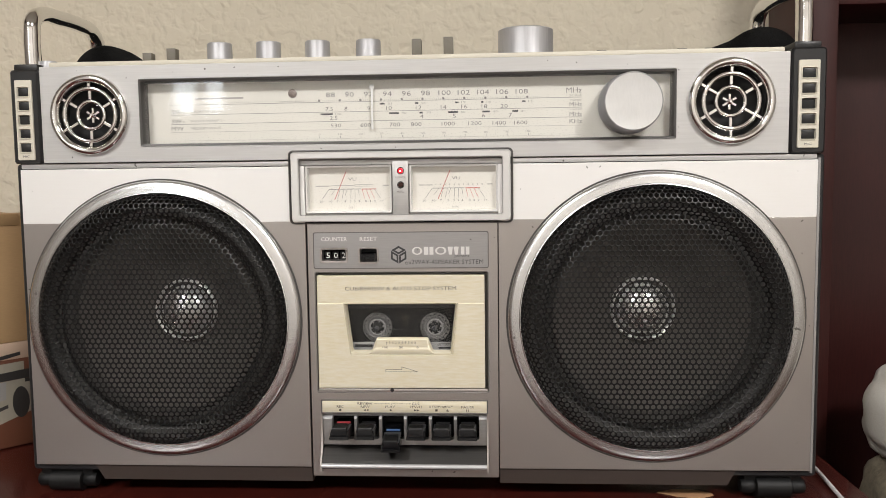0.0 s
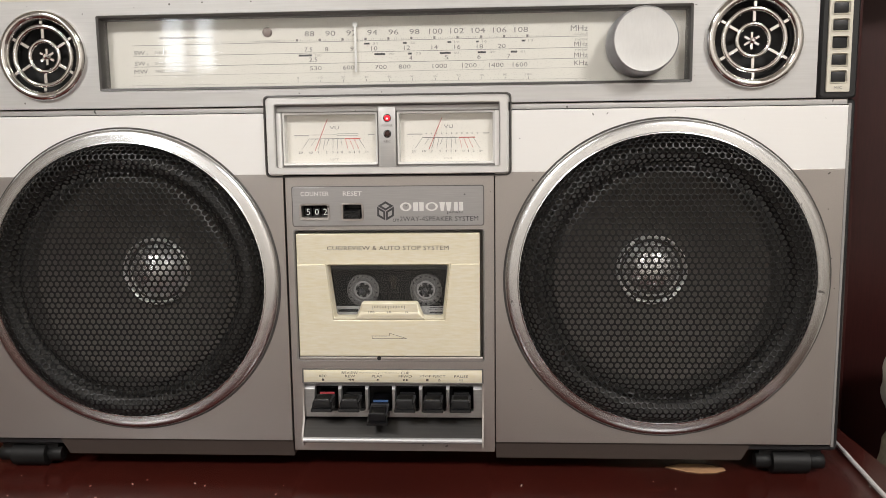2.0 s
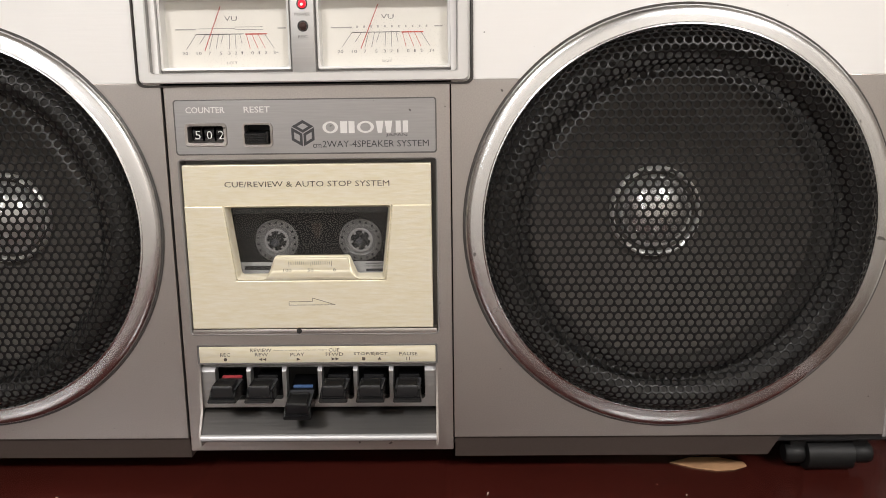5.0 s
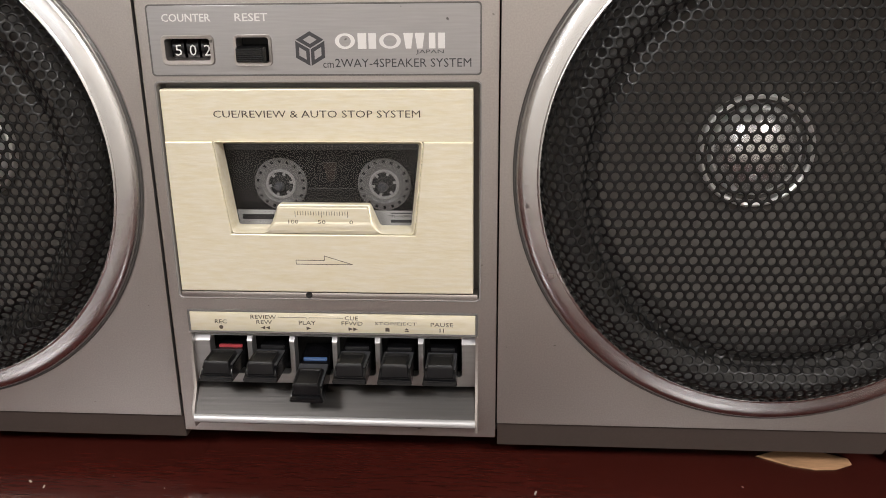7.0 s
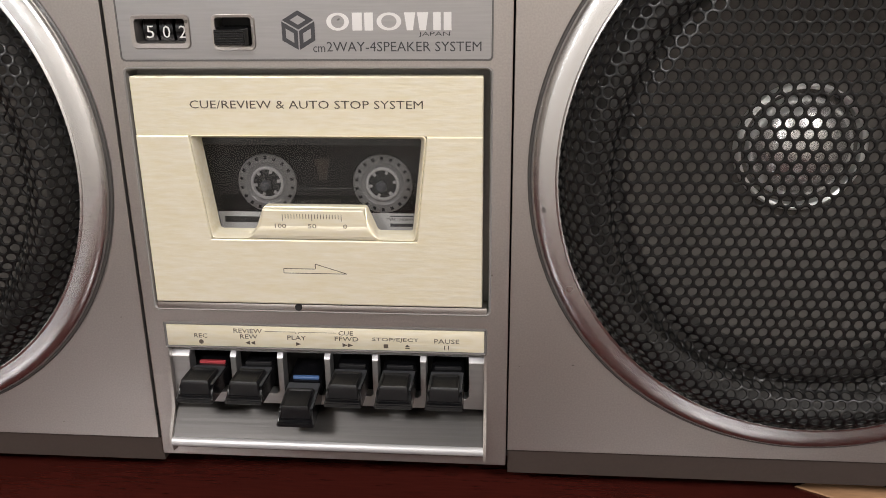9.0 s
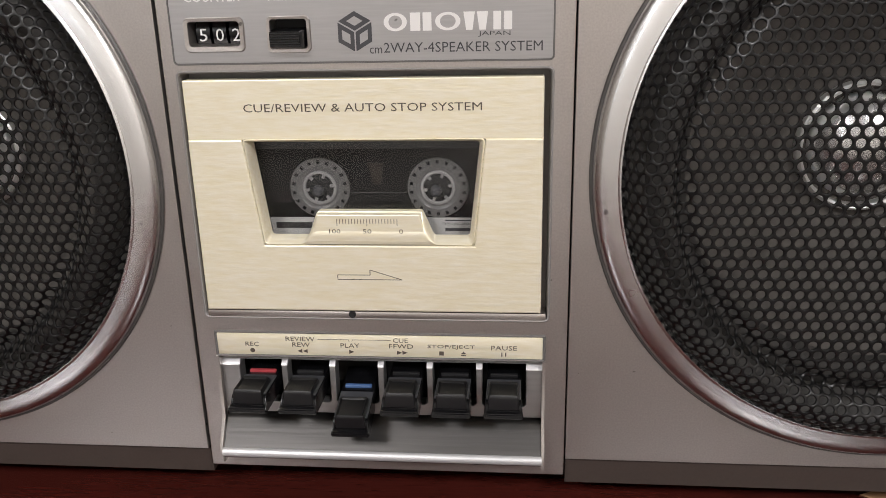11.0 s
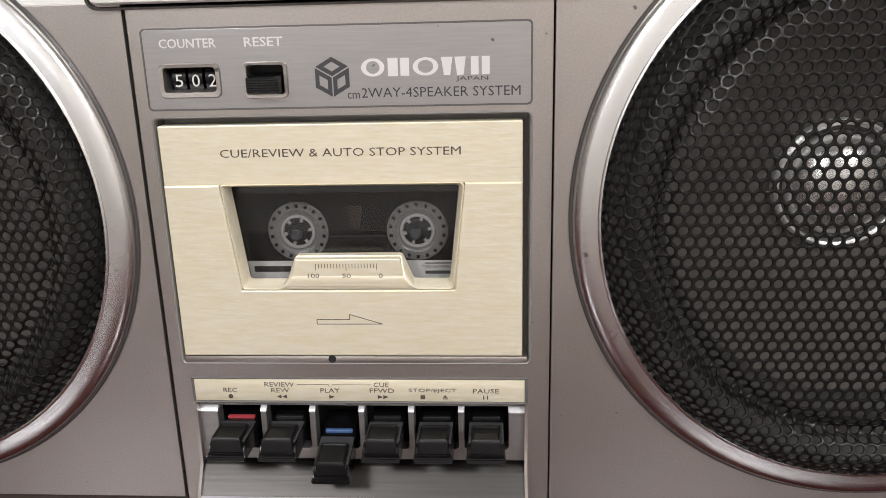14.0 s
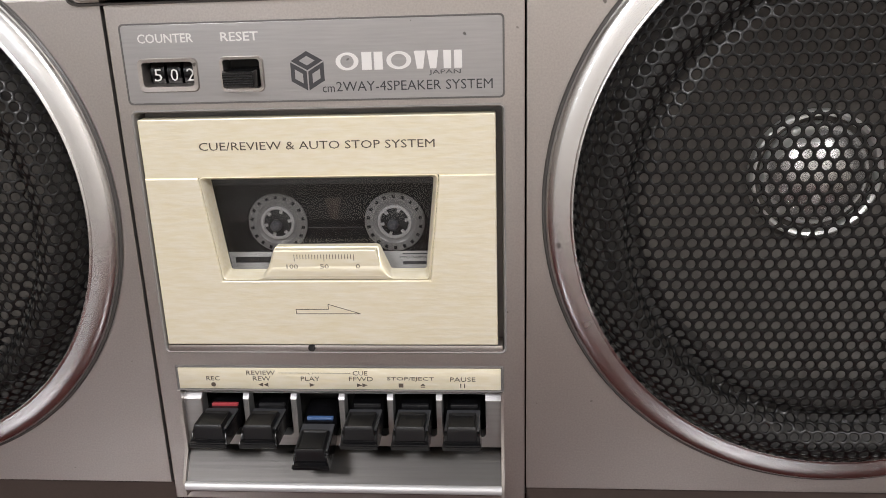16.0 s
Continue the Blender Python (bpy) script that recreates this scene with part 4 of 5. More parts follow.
def silver_block(points):
    """A thin raised silver shape on the badge, from (x, z) points."""
    bm = loft(bmesh.new(), [[(x, YB - d, z) for x, z in points] for d in (-0.0003, 0.0003)], True, True)
    part("brand_block", bm, INK_WHITE, deck, "plain silver block of the brand mark", 0)


def silver_ring(cx, rx, rz, wx, wz):
    loops = []
    for d, k in ((0.0003, 0), (0.0003, 1), (-0.0003, 1), (-0.0003, 0)):
        loops.append([(cx + (rx - k * wx) * math.cos(a), YB - d, BM + (rz - k * wz) * math.sin(a)) for a in [2 * math.pi * j / 40 for j in range(40)]])
    part("brand_ring", loft(bmesh.new(), loops, closed=True), INK_WHITE, deck, "plain silver ring of the brand mark")


for cx, rx in ((0.0126, 0.0037), (0.0294, 0.0040)):
    silver_ring(cx, rx, 0.0028, 0.0015, 0.0008)
for xa, xb in ((0.0174, 0.0206), (0.0214, 0.0242), (0.0438, 0.0462), (0.0472, 0.0497)):
    silver_block([(xa, B0), (xb, B0), (xb, B1), (xa, B1)])
for wx in (0.0362, 0.0404):
    silver_block([(wx - 0.0010, B0), (wx + 0.0010, B0), (wx + 0.0018, B1), (wx - 0.0018, B1)])
bm = bmesh.new()
hexo = [(-0.0006 + 0.0066 * math.cos(radians(a)), 0.1797 + 0.0066 * math.sin(radians(a))) for a in range(30, 390, 60)]
for k in range(3):
    a, b, c_ = hexo[2 * k], hexo[2 * k + 1], hexo[(2 * k + 2) % 6]
    quad = [Vector(a), Vector(b), Vector(c_), Vector((-0.0006, 0.1797))]
    mid = sum(quad, Vector((0, 0))) / 4
    qo = [mid + (q - mid) * 0.92 for q in quad]
    qi = [mid + (q - mid) * 0.46 for q in quad]
    loft(bm, [[(q.x, YB - 0.0001, q.y) for q in qo], [(q.x, YB - 0.0001, q.y) for q in qi]])
part("brand_emblem", bm, INK, deck, "dark cube-shaped emblem", 0)
# tape counter
part("counter_bezel", loft(bmesh.new(), [rr(-0.0575, -0.0368, 0.1738, 0.1851, 0.0020, -0.0006), rr(-0.0571, -0.0372, 0.1742, 0.1847, 0.0018, -0.0015), rr(-0.0558, -0.0385, 0.1757, 0.1837, 0.0012, -0.0014), rr(-0.0552, -0.0391, 0.1764, 0.1834, 0.0008, 0.004)]), SILVER_GREY, deck)
for k, dgt in enumerate("502"):
    x = -0.0520 + 0.0056 * k
    bm = bmesh.new()
    loft(bm, [[(x + s, 0.0092 - 0.0072 * math.cos(a), 0.1799 + 0.0072 * math.sin(a)) for a in [2 * math.pi * j / 48 for j in range(48)]] for s in (-0.0023, 0.0023)], True, True)
    wheel = part("counter_wheel", bm, KEY_BLACK, deck, "black number wheel")
    text(dgt, x + 0.0002, 0.1793, 0.0040, 0.0026, 0.0018, INK_WHITE, wheel)
# Dark sheet stands in for the shade behind the number wheels.
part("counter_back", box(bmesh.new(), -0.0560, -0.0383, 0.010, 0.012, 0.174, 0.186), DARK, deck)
# reset button
part("reset_bezel", loft(bmesh.new(), [rr(-0.0297, -0.0149, 0.1733, 0.1851, 0.0020, -0.0006), rr(-0.0294, -0.0152, 0.1736, 0.1848, 0.0018, -0.0016), rr(-0.0284, -0.0162, 0.1747, 0.1840, 0.0010, -0.0015), rr(-0.0283, -0.0164, 0.1749, 0.1839, 0.0008, 0.006)]), SILVER_GREY, deck)
# Reset opening gets its depth of shade from a near-black sheet.
part("reset_well", box(bmesh.new(), -0.0290, -0.0160, 0.0055, 0.007, 0.174, 0.185), DARK, deck)
btn = part("reset_button", loft(bmesh.new(), [rr(-0.0279, -0.0169, 0.1754, 0.1812, 0.0005, 0.006), rr(-0.0279, -0.0169, 0.1750, 0.1808, 0.0005, -0.0040), rr(-0.0274, -0.0174, 0.1755, 0.1803, 0.0005, -0.0058)], cap1=True), KEY_BLACK, deck, "ribbed black reset button")
for k in range(6):
    z = 0.1757 + 0.00078 * k
    part("rib", box(bmesh.new(), -0.0272, -0.0176, -0.0062, -0.0056, z, z + 0.0004), KEY_PAD, btn, smooth=0)

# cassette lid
# Shade of the gap round the lid is put into the surround's grey.
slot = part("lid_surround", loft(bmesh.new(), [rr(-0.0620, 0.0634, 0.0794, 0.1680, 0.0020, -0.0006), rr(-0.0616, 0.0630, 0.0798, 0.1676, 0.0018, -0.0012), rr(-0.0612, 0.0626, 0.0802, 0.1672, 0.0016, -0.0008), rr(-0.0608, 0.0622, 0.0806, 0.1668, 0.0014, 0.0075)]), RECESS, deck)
part("lid_sill", box(bmesh.new(), -0.0607, 0.0621, -0.0010, 0.0065, 0.0796, 0.0827, 0.0007), SILVER_GREY, deck)
# Near-black sheet supplies the shade behind the cassette.
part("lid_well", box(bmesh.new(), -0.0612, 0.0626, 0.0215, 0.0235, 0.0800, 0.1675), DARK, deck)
# Frame inside the lid well uses the same shaded grey.
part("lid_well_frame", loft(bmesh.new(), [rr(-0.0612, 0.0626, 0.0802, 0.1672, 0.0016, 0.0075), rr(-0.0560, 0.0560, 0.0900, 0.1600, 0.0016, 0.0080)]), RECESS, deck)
lid = plate("cassette_lid", [(p[0], p[2]) for p in rr(-0.0600, 0.0602, 0.1448, 0.1650, 0.0006, 0)], [], -0.0014, 0.0060, CREAM, radio, "cream brushed cassette lid", 0.0004)
oq = [(-0.0412, 0.1450), (-0.0367, 0.1078), (0.0372, 0.1078), (0.0412, 0.1450)]
u_out = [(-0.0600, 0.1450), (-0.0600, 0.0832), (0.0602, 0.0832), (0.0602, 0.1450)] + oq[::-1]
plate("lid_lower", u_out, [], -0.0019, 0.0063, CREAM, lid, bevel=0.0005)
outer = [(-0.0412, 0.1452), (0.0412, 0.1452), (0.0372, 0.1078), (0.0250, 0.1078), (0.0205, 0.1082), (-0.0190, 0.1082), (-0.0240, 0.1078), (-0.0367, 0.1078)]
mid_ = [(-0.0406, 0.1450), (0.0407, 0.1450), (0.0367, 0.1083), (0.0240, 0.1083), (0.0200, 0.1112), (-0.0186, 0.1112), (-0.0230, 0.1083), (-0.0362, 0.1083)]
inner = [(-0.0391, 0.1438), (0.0392, 0.1438), (0.0354, 0.1101), (0.0228, 0.1101), (0.0190, 0.1194), (-0.0178, 0.1194), (-0.0214, 0.1101), (-0.0352, 0.1101)]
lip, slope = [[(p[0] + (q[0] - p[0]) * f, p[1] + (q[1] - p[1]) * f) for p, q in zip(mid_, inner)] for f in (0.22, 0.55)]
bm = bmesh.new()
loft(bm, [rounded(outer, 0.0016, -0.0016), rounded(mid_, 0.0015, -0.0023), rounded(lip, 0.0014, -0.0020), rounded(slope, 0.0013, -0.0008), rounded(inner, 0.0012, 0.0012), rounded(inner, 0.0012, 0.0044)])
part("window_bevel", bm, CREAM, lid, smooth=50)
plate("window_step", [(-0.0196, 0.1090), (0.0208, 0.1090), (0.0186, 0.1190), (-0.0174, 0.1190)], [], -0.0020, 0.0050, CREAM, lid, bevel=0.0004)
pn = plate("lid_window", [(-0.0400, 0.1445), (0.0400, 0.1445), (0.0370, 0.1095), (-0.0352, 0.1095)], [], 0.0046, 0.0010, SMOKE, lid, "clear plastic lid window", 0.0001)
pn.visible_shadow = False
text("CUE/REVIEW & AUTO STOP SYSTEM", 0.0002, 0.1556, 0.0027, 0.0798, -0.0014, INK_BROWN, lid)
bars("scale_tick", [(-0.0103 + 0.00105 * k - 0.00010, -0.0103 + 0.00105 * k + 0.00010, 0.1158 if k % 10 else 0.1150, 0.1174) for k in range(21)], -0.0020, INK_BROWN, lid)
for words, x, w in (("100", -0.0112, 0.0040), ("50", 0.0002, 0.0030), ("0", 0.0120, 0.0014)):
    text(words, x, 0.1131, 0.0015, w, -0.0020, INK_BROWN, lid)
ar = [(-0.0112, 0.0970), (0.0004, 0.0970), (0.0004, 0.0989), (0.0118, 0.0953), (-0.0112, 0.0953)]
strokes("lid_arrow", list(zip(ar, ar[1:] + ar[:1])), 0.00026, -0.0019, INK_BROWN, lid, "outlined arrow")
# Shade in the screw hole is a dark cap.
part("lid_screw_hole", loft(bmesh.new(), lathe_front(-0.0070, 0.0816, [(0.0014, -0.0008), (0.0013, -0.0013), (0.0009, -0.0012)], 20), cap1=True), DARK, deck)

# key labels
part("label_recess", loft(bmesh.new(), [rr(-0.0594, 0.0622, 0.0640, 0.0744, 0.0006, -0.0006), rr(-0.0590, 0.0618, 0.0644, 0.0740, 0.0005, -0.0012), rr(-0.0584, 0.0612, 0.0648, 0.0736, 0.0005, -0.0008)]), GROOVE, deck)
strip = part("key_label_strip", box(bmesh.new(), -0.0583, 0.0611, -0.0010, 0.0, 0.0650, 0.0734, 0.0002), CREAM, deck, "cream key label strip")
YS = -0.0010
for words, x, z, w in (("REC", -0.0452, 0.0693, 0.0050), ("REVIEW", -0.0270, 0.0716, 0.0108), ("REW", -0.0268, 0.0693, 0.0066), ("PLAY", -0.0086, 0.0693, 0.0070), ("CUE", 0.0100, 0.0716, 0.0054), ("FFWD", 0.0102, 0.0693, 0.0088), ("STOP/EJECT", 0.0284, 0.0693, 0.0172), ("PAUSE", 0.0474, 0.0693, 0.0092)):
    text(words, x, z, 0.0017, w, YS, INK_BROWN, strip)
strokes("label_rule", [((-0.0205, 0.0716), (-0.0090, 0.0716)), ((-0.0076, 0.0716), (0.0065, 0.0716)), ((-0.0090, 0.0716), (-0.0088, 0.0709)), ((-0.0076, 0.0716), (-0.0078, 0.0709))], 0.00018, YS, INK_BROWN, strip)
bm = bmesh.new()
bm.faces.new([bm.verts.new(p) for p in circ(-0.0452, 0.0668, 0.0009, YS - 0.00012, 16)])


def tri(cx, cz, d, h=0.0008):
    bm.faces.new([bm.verts.new((x, YS - 0.00012, z)) for x, z in ((cx - d, cz + h), (cx + d, cz), (cx - d, cz - h))])


for cx, d in ((-0.0274, -0.0009), (-0.0254, -0.0009), (-0.0080, 0.0010), (0.0096, 0.0010), (0.0116, 0.0010)):
    tri(cx, 0.0668, d)
for x0, x1, z0, z1 in ((0.0240, 0.0257, 0.0660, 0.0676), (0.0320, 0.0337, 0.0660, 0.0664), (0.0464, 0.0468, 0.0660, 0.0676), (0.0478, 0.0482, 0.0660, 0.0676)):
    bm.faces.new([bm.verts.new((x, YS - 0.00012, z)) for x, z in ((x0, z0), (x1, z0), (x1, z1), (x0, z1))])
bm.faces.new([bm.verts.new((x, YS - 0.00012, z)) for x, z in ((0.0319, 0.0667), (0.0338, 0.0667), (0.03285, 0.0677))])
part("transport_symbols", bm, INK_BROWN, strip, smooth=0)

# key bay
# Sheet coloured as deep shade closes the bay behind the keys.
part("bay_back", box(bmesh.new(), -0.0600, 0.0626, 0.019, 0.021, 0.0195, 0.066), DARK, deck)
KX = [-0.0436 + 0.0182 * k for k in range(6)]
SW, ZS, ZB = 0.0080, 0.0598, 0.0446
comb = [(-0.0585, 0.0402), (0.0612, 0.0402), (0.0612, ZS)]
for x in KX[::-1]:
    comb += [(x + SW, ZS), (x + SW, ZB + 0.001), (x + SW - 0.001, ZB), (x - SW + 0.001, ZB), (x - SW, ZB + 0.001), (x - SW, ZS)]
comb.append((-0.0585, ZS))
# Front of the key surround takes the ledge metal's shaded tone.
plate("bay_ledge", comb, [], 0.0010, 0.0060, LEDGE_SHADED, deck, "brushed metal key surround", 0.0003)
bm = bmesh.new()
ends = [-0.0585] + [e for x in KX for e in (x - SW, x + SW)] + [0.0612]
for xa, xb in zip(ends[::2], ends[1::2]):
    loft(bm, [[(x, y, z) for y, z in ((0.0010, ZS), (0.0014, 0.0604), (0.0026, 0.0615), (0.0070, 0.0615), (0.0070, ZS))] for x in (xa, xb)], True, True)
loft(bm, [[(x, y, z) for y, z in ((0.0026, 0.0615), (0.0050, 0.0640), (0.0070, 0.0640), (0.0070, 0.0615))] for x in (-0.0585, 0.0612)], True, True)
# Upward slopes take the lit tone, so their highlight is in the colour.
part("ledge_bevel", bm, LEDGE_LIT, deck, "sloped metal bevel, highlight put into its colour")
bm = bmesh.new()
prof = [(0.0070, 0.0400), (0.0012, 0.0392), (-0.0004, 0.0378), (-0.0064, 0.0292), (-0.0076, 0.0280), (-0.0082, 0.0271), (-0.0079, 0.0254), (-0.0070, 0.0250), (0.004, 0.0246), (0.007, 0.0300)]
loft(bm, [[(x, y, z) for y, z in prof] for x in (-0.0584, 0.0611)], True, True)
# The tray's dark reflection comes from its base colour.
tray = part("key_tray", bm, STEEL, deck, "polished metal tray under the keys, dark reflection in its colour", 40)
bm = bmesh.new()
loft(bm, [[(x, y, z) for y, z in ((-0.0070, 0.0289), (-0.0078, 0.0284), (-0.0084, 0.0276), (-0.0085, 0.0262), (-0.0080, 0.0256), (-0.0060, 0.0256), (-0.0060, 0.0280))] for x in (-0.0585, 0.0612)], True, True)
# The lip's bright line is coloured in with the lit tone.
part("tray_lip", bm, LEDGE_LIT, tray, "rounded tray lip, highlight put into its colour", 60)
for x, nx in ((-0.0596, -0.0584), (0.0611, 0.0622)):
    bm = bmesh.new()
    loft(bm, [[(xx, y, z) for y, z in ((0.004, 0.0640), (-0.0010, 0.0640), (-0.0014, 0.0390), (-0.0072, 0.0300), (-0.0078, 0.0230), (0.004, 0.0208))] for xx in (x, nx)], True, True)
    part("bay_cheek", bm, SILVER_GREY, deck)


def key(x, drop, tab, label):
    """A lever key that tips about its hinge deep in the case."""
    turn = Matrix.Translation((x, 0.030, 0.0511)) @ Matrix.Rotation(radians(drop), 4, "X") @ Matrix.Translation((0, -0.030, -0.050))
    side = [(0.016, 0.0548), (-0.0138, 0.0544), (-0.0150, 0.0534), (-0.0154, 0.0510), (-0.0174, 0.0506), (-0.0178, 0.0492), (-0.0168, 0.0484), (0.002, 0.0474), (0.016, 0.0474)]
    wide = lambda y: 0.0070 if y < -0.0160 else 0.0063
    bm = bmesh.new()
    loft(bm, [[(-wide(y), y, z) for y, z in side], [(wide(y), y, z) for y, z in side]], True, True)
    bmesh.ops.bevel(bm, geom=bm.edges[:], offset=0.0004, segments=2, affect="EDGES")
    bmesh.ops.transform(bm, matrix=turn, verts=bm.verts)
    body = part("piano_key", bm, KEY_BLACK, radio, label)
    bm = bmesh.new()
    loft(bm, [rr(-0.0054, 0.0054, -0.0156, -0.0040, 0.0005, -0.0030), rr(-0.0053, 0.0053, -0.0156, -0.0042, 0.0006, 0.0010), rr(-0.0051, 0.0051, -0.0154, -0.0046, 0.0006, 0.0020),
              rr(-0.0049, 0.0049, -0.0151, -0.0049, 0.0006, 0.0024), rr(-0.0045, 0.0045, -0.0146, -0.0054, 0.0005, 0.0022), rr(-0.0042, 0.0042, -0.0142, -0.0058, 0.0005, 0.0018)], cap1=True)
    for v in bm.verts:
        v.co = Vector((v.co.x, v.co.z, 0.0545 + v.co.y))
    bmesh.ops.transform(bm, matrix=turn, verts=bm.verts)
    part("key_pad", bm, KEY_PAD, body)
    for nm, m, y0, y1, z1, w in (("key_rim", KEY_GREY, -0.0137, 0.0006, 0.0550, 0.0061), ("key_tab", tab, 0.0029, 0.0044, 0.0556, 0.0050)):
        bm = box(bmesh.new(), -w, w, y0, y1, 0.0542, z1, 0.0002, 1)
        bmesh.ops.transform(bm, matrix=turn, verts=bm.verts)
        part(nm, bm, m, body, smooth=0)
    return body


for k, x in enumerate(KX):
    key(x, 11.5 if k == 2 else 0.0, RED_TAB if k == 0 else BLUE_TAB if k == 2 else BLACK,
        "black recording key with a red tab" if k == 0 else "pressed black play key with a blue tab" if k == 2 else "black plastic transport key")

# end brackets with ports, and the handle
for x0, x1, ix0, ix1, z1, iz0, iz1 in ((-0.2795, -0.2582, -0.2752, -0.2628, 0.3146, 0.2502, 0.3072), (0.2692, 0.2928, 0.2735, 0.2876, 0.3188, 0.2512, 0.3102)):
    br = part("handle_bracket", loft(bmesh.new(), [rr(x0, x1, 0.2476, z1, 0.0022, 0.060), rr(x0, x1, 0.2476, z1, 0.0022, 0.0002), rr(x0 + 0.0014, x1 - 0.0014, 0.2486, z1 - 0.0012, 0.0018, -0.0014)], True, True), BLACK, radio, "black plastic end bracket")
    n_ = 5
    ph = (iz1 - iz0 - 0.0075) / n_
    xm, wv = (ix0 + ix1) / 2, (ix1 - ix0) * 0.35
    holes = [[(p[0], p[2]) for p in rr(xm - wv, xm + wv, iz1 - 0.0035 - ph * (k + 0.86), iz1 - 0.0035 - ph * (k + 0.14), 0.0010, 0)] for k in range(n_)]
    plate("port_plate", [(p[0], p[2]) for p in rr(ix0, ix1, iz0, iz1, 0.0008, 0)], holes, -0.0028, 0.0022, CREAM_TOP, br, "cream metal port plate", 0.0003)
    for k in range(n_):
        zb, zt = iz1 - 0.0035 - ph * (k + 0.86), iz1 - 0.0035 - ph * (k + 0.14)
        part("port", loft(bmesh.new(), [rr(xm - wv - 0.0006, xm + wv + 0.0006, zb - 0.0006, zt + 0.0006, 0.0012, -0.0030), rr(xm - wv, xm + wv, zb, zt, 0.001, -0.0034), rr(xm - wv + 0.0005, xm + wv - 0.0005, zb + 0.0005, zt - 0.0005, 0.0008, -0.0020 if k != 2 else -0.0005)], cap1=True), [CREAM_TOP], br, smooth=0)
        part("port_plug", box(bmesh.new(), xm - wv + 0.0006, xm + wv - 0.0006, -0.0024 if k != 2 else -0.0018, -0.0012, zb + 0.0006, zt - 0.0006, 0.0003), BLACK if k != 2 else DARK, br, "dark plastic plug")
    text("MIC", xm, iz0 + 0.0026, 0.0015, 0.0048, -0.0028, INK_SOFT, br)
    part("bracket_collar", box(bmesh.new(), (x0 + x1) / 2 - 0.009, (x0 + x1) / 2 + 0.009, 0.002, 0.028, z1 - 0.001, z1 + 0.0045, 0.001), BLACK, br)
HL, HR = -0.2685, 0.2815
for hx, zb, inw in ((HL, 0.3172, 1), (HR, 0.3214, -1)):
    tube("handle_arm", [(hx, 0.012, zb), (hx, 0.012, zb + 0.023), (hx, 0.0140, zb + 0.034), (hx, 0.025, zb + 0.0410), (hx, 0.048, zb + 0.0435), (hx, 0.086, zb + 0.0445), (hx, 0.101, zb + 0.0430), (hx, 0.1095, zb + 0.0360), (hx, 0.111, zb + 0.014)], 0.0058, CHROME, radio, "chrome tubular handle arm")
tube("handle_grip", [(-0.276, 0.106, 0.322), (-0.264, 0.106, 0.3335), (-0.250, 0.106, 0.3325), (-0.226, 0.106, 0.319), (-0.17, 0.106, 0.306), (0.005, 0.106, 0.300), (0.18, 0.106, 0.308), (0.235, 0.106, 0.319), (0.262, 0.106, 0.3275), (0.282, 0.106, 0.3370), (0.295, 0.106, 0.3340), (0.303, 0.106, 0.322)], 0.0145, FOAM, radio, "black foam handle grip", 5)


# controls on the top
def turned(name, cx, cy, r, z0, z1, material, label):
    return part(name, loft(bmesh.new(), [circ_up(cx, cy, r * 1.02, z0), circ_up(cx, cy, r, z0 + 0.001), circ_up(cx, cy, r * 0.985, z1 - 0.0008), circ_up(cx, cy, r * 0.93, z1)], cap1=True), material, radio, label, 50)


for x in (-0.142, -0.104, -0.066, -0.027):
    turned("control_knob", x, 0.05, 0.0095, 0.3215, 0.3386, ALU, "satin aluminium control knob")
turned("volume_knob", 0.092, 0.05, 0.0208, 0.3215, 0.3436, ALU, "large satin aluminium knob")
turned("eject_button", -0.2590, 0.016, 0.0062, 0.316, 0.3225, ALU, "small silver top button")
for x, h in ((-0.198, 0.3325), (-0.179, 0.3355), (0.010, 0.3385), (0.034, 0.3395)):
    part("lever_switch", box(bmesh.new(), x - 0.0036, x + 0.0036, 0.046, 0.054, 0.3215, h, 0.0006), LEVER, radio, "small taupe lever switch")
for x in (0.148, 0.207, 0.227):
    part("push_switch", box(bmesh.new(), x - 0.0036, x + 0.0036, 0.046, 0.054, 0.3196, 0.3272, 0.0005), LEVER, radio, "small taupe push switch")

# feet
for x0, x1, nub in ((-0.2800, -0.2350, 1), (0.2440, 0.2890, -1)):
    foot = part("foot", box(bmesh.new(), x0 + 0.002, x1 - 0.002, 0.0085, 0.075, 0.0110, 0.0225, 0.0015), FOOT_BLACK, radio, "black plastic foot")
    bm = bmesh.new()
    yz = [(0.0115 + 0.0082 * math.cos(a), 0.0084 + 0.0082 * math.sin(a)) for a in [2 * math.pi * j / 32 for j in range(32)]]
    loft(bm, [[(xx, 0.0115 + (y - 0.0115) * s, 0.0084 + (z - 0.0084) * s) for y, z in yz] for xx, s in ((x0 + 0.010, 0.86), (x0 + 0.0106, 1.0), (x1 - 0.0106, 1.0), (x1 - 0.010, 0.86))], True, True)
    part("foot_roller", bm, FOOT_BLACK, foot, smooth=50)
    for xa, xb in ((x0, x0 + 0.010), (x1 - 0.010, x1)):
        bm = bmesh.new()
        loft(bm, [[(xx, 0.0115 + (y - 0.0115) * s, 0.0088 + (z - 0.0084) * s) for y, z in yz] for xx, s in ((xa, 0.55), (xa + 0.0015, 0.68), (xb - 0.0015, 0.68), (xb, 0.6))], True, True)
        part("roller_end", bm, FOOT_BLACK, foot, smooth=50)

# ---- cassette in the deck ----
tape = thing("cassette_tape", "smoky transparent audio cassette loaded behind the lid window", "cassette", (0.0018, 0.012, 0.108))
YT = 0.0105
o = Vector((0.0018, 0.012, 0.108))


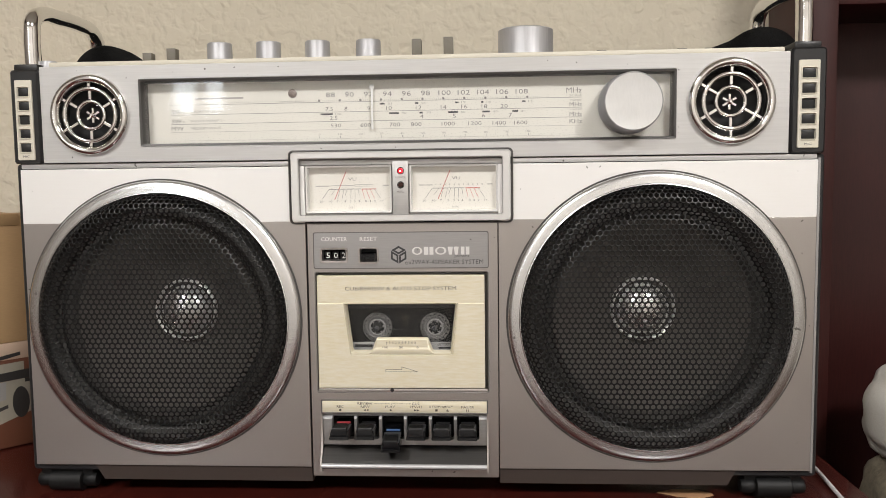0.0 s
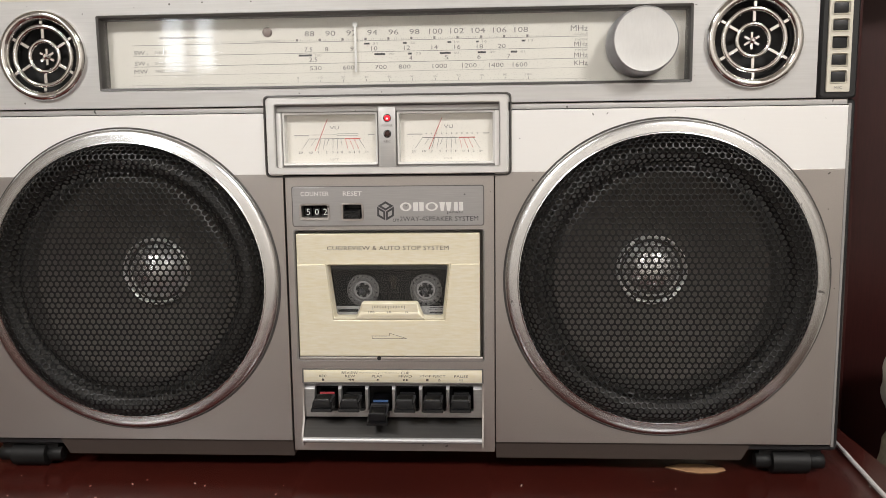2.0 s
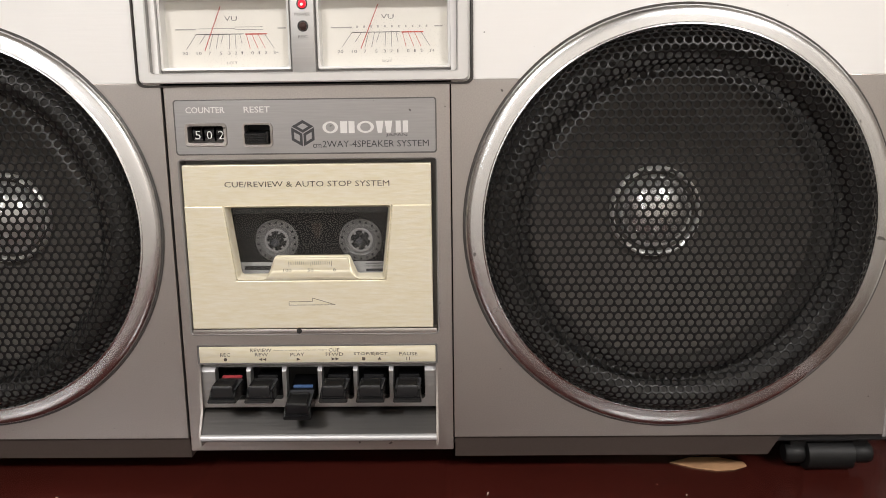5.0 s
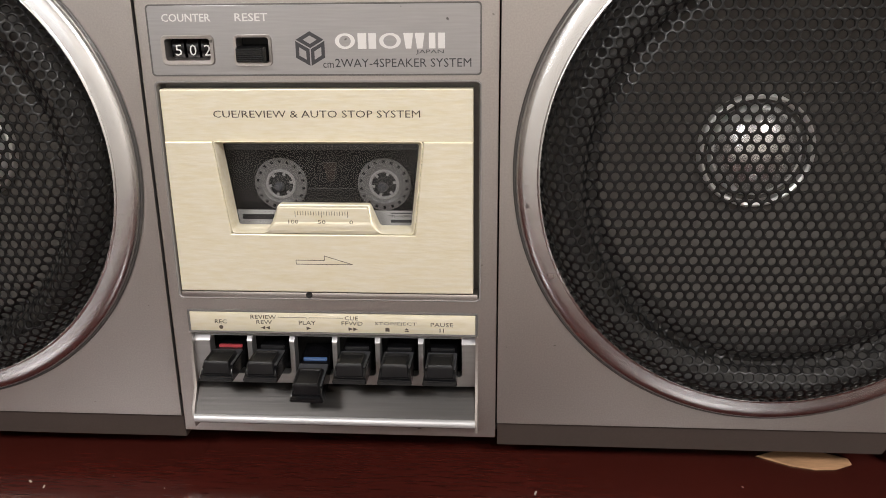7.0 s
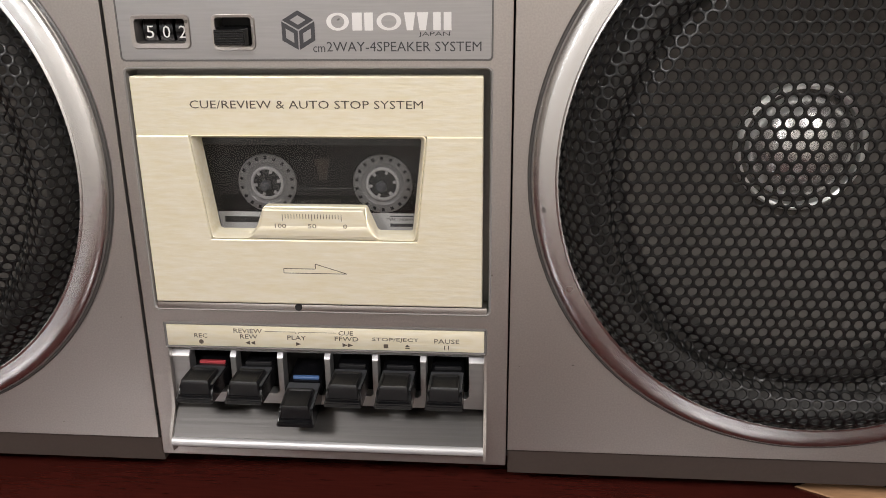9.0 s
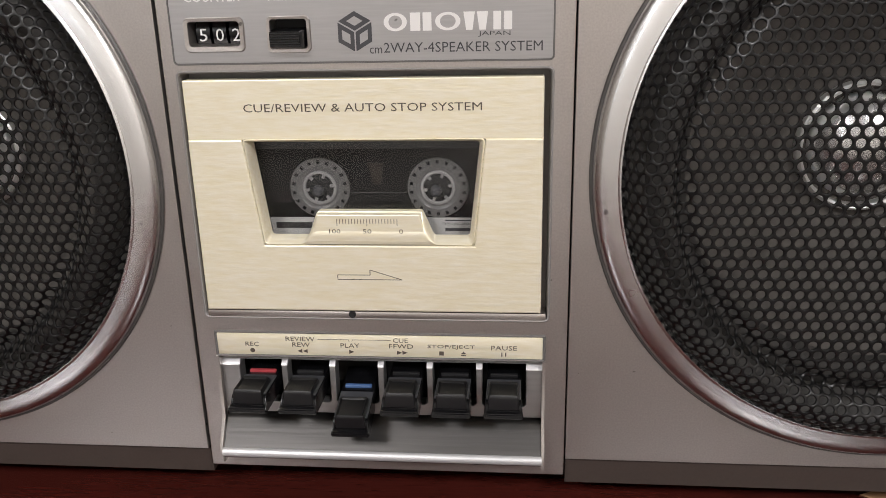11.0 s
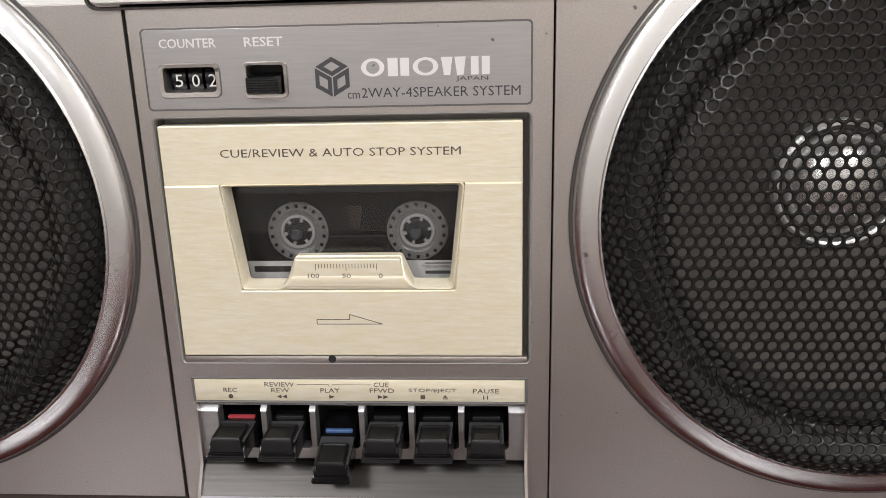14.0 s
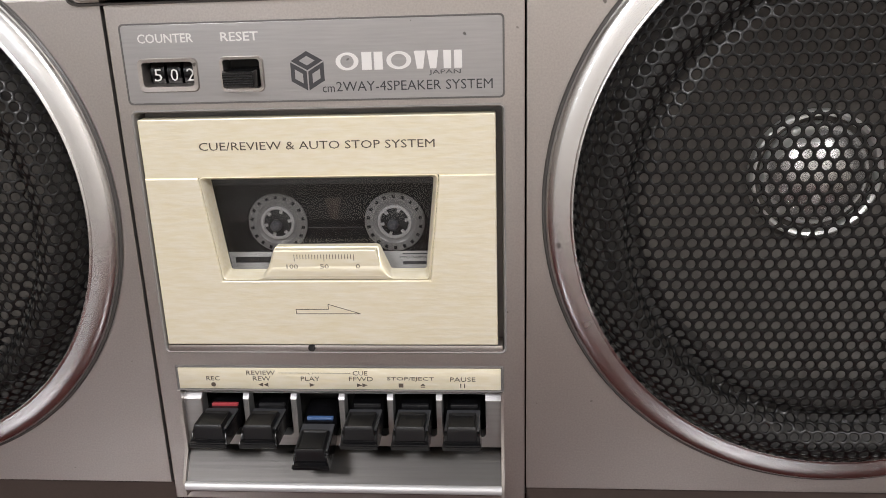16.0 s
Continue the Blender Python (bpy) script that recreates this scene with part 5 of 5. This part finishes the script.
def tape_part(name, bm, m, label="", parent=None, smooth=35):
    ob = part(name, bm, m, parent or tape, label, smooth)
    if parent is None:
        ob.matrix_parent_inverse = Matrix.Translation(-o)
    return ob


tape_part("shell", loft(bmesh.new(), [rr(-0.0484, 0.0520, 0.0965, 0.1600, 0.002, 0.0205), rr(-0.0484, 0.0520, 0.0965, 0.1600, 0.002, YT + 0.0008), rr(-0.0478, 0.0514, 0.0971, 0.1594, 0.002, YT)], True, True), CASS, "smoky grey shell")
lb = tape_part("label_band", box(bmesh.new(), -0.0445, 0.0480, YT - 0.0003, YT + 0.0006, 0.0975, 0.1146), CASS_LABEL, "grey printed label band")
tape_part("top_band", box(bmesh.new(), -0.0445, 0.0480, YT - 0.0003, YT + 0.0006, 0.1396, 0.1445), KEY_GREY, "grey band along the shell")
hw = mat("cassette_brand_bar", (0.03, 0.03, 0.03), 0.5)
for nm, rects, m in (("brand_bar", [(-0.0355, -0.0222, 0.1106, 0.1128)], hw), ("print_bar", [(0.0262, 0.0372, 0.1096, 0.1108), (0.0262, 0.0372, 0.1134, 0.1138)], INK)):
    bars(nm, rects, YT - 0.0003, m, lb)
text("TYPE I (NORMAL)", 0.0305, 0.1122, 0.0012, 0.0110, YT - 0.0003, INK, lb)
for hx in (-0.0184, 0.0239):
    hz = 0.1256
    disc = tape_part("reel", loft(bmesh.new(), lathe_front(hx, hz, [(0.0108, YT - 0.0002), (0.0106, YT - 0.0006), (0.0078, YT - 0.0007), (0.0074, YT - 0.0004), (0.0060, YT - 0.0003)], 64)), TAPE_HUB, "translucent notched reel")
    for k in range(18):
        a = 2 * math.pi * k / 18
        bm = box(bmesh.new(), -0.00055, 0.00055, YT - 0.0010, YT - 0.0003, 0.0088, 0.0100)
        bmesh.ops.transform(bm, matrix=Matrix.Translation((hx, 0, hz)) @ Matrix.Rotation(a, 4, "Y"), verts=bm.verts)
        part("notch", bm, CASS, disc, smooth=0)
    hub = tape_part("hub", loft(bmesh.new(), lathe_front(hx, hz, [(0.0062, YT), (0.0060, YT - 0.0011), (0.0053, YT - 0.0012), (0.0050, YT - 0.0006), (0.0050, YT + 0.002)], 48)), HUB_WHITE, "pale hub rim")
    # Shade inside the hub is a flat dark disc.
    part("hub_hole", loft(bmesh.new(), lathe_front(hx, hz, [(0.0052, YT - 0.0003), (0.0051, YT - 0.00035)], 32), cap1=True), DARK, hub)
    for k in range(6):
        bm = box(bmesh.new(), -0.0005, 0.0005, YT - 0.0011, YT - 0.0003, 0.0038, 0.0052)
        bmesh.ops.transform(bm, matrix=Matrix.Translation((hx, 0, hz)) @ Matrix.Rotation(radians(60 * k + 20), 4, "Y"), verts=bm.verts)
        part("hub_tooth", bm, HUB_WHITE, hub, smooth=0)
    part("spindle", loft(bmesh.new(), lathe_front(hx - 0.0006, hz - 0.0010, [(0.0020, YT), (0.0019, YT - 0.0022), (0.0011, YT - 0.0030)], 24), cap1=True), KEY_GREY, hub, "grey drive spindle")
bm = bmesh.new()
loft(bm, [[(x, y, z) for x, z in ((-0.0008, 0.1345), (0.0048, 0.1345), (0.0034, 0.1268), (0.0010, 0.1268))] for y in (YT + 0.0002, YT - 0.0004)], True, True)
tape_part("tape_guide", bm, TAPE, "dark wedge-shaped tape guide")
tape_part("tape_edge", box(bmesh.new(), -0.0082, 0.0124, YT - 0.0003, YT + 0.0002, 0.1236, 0.1238), KEY_GREY, "thin pale line of tape edge", smooth=0)
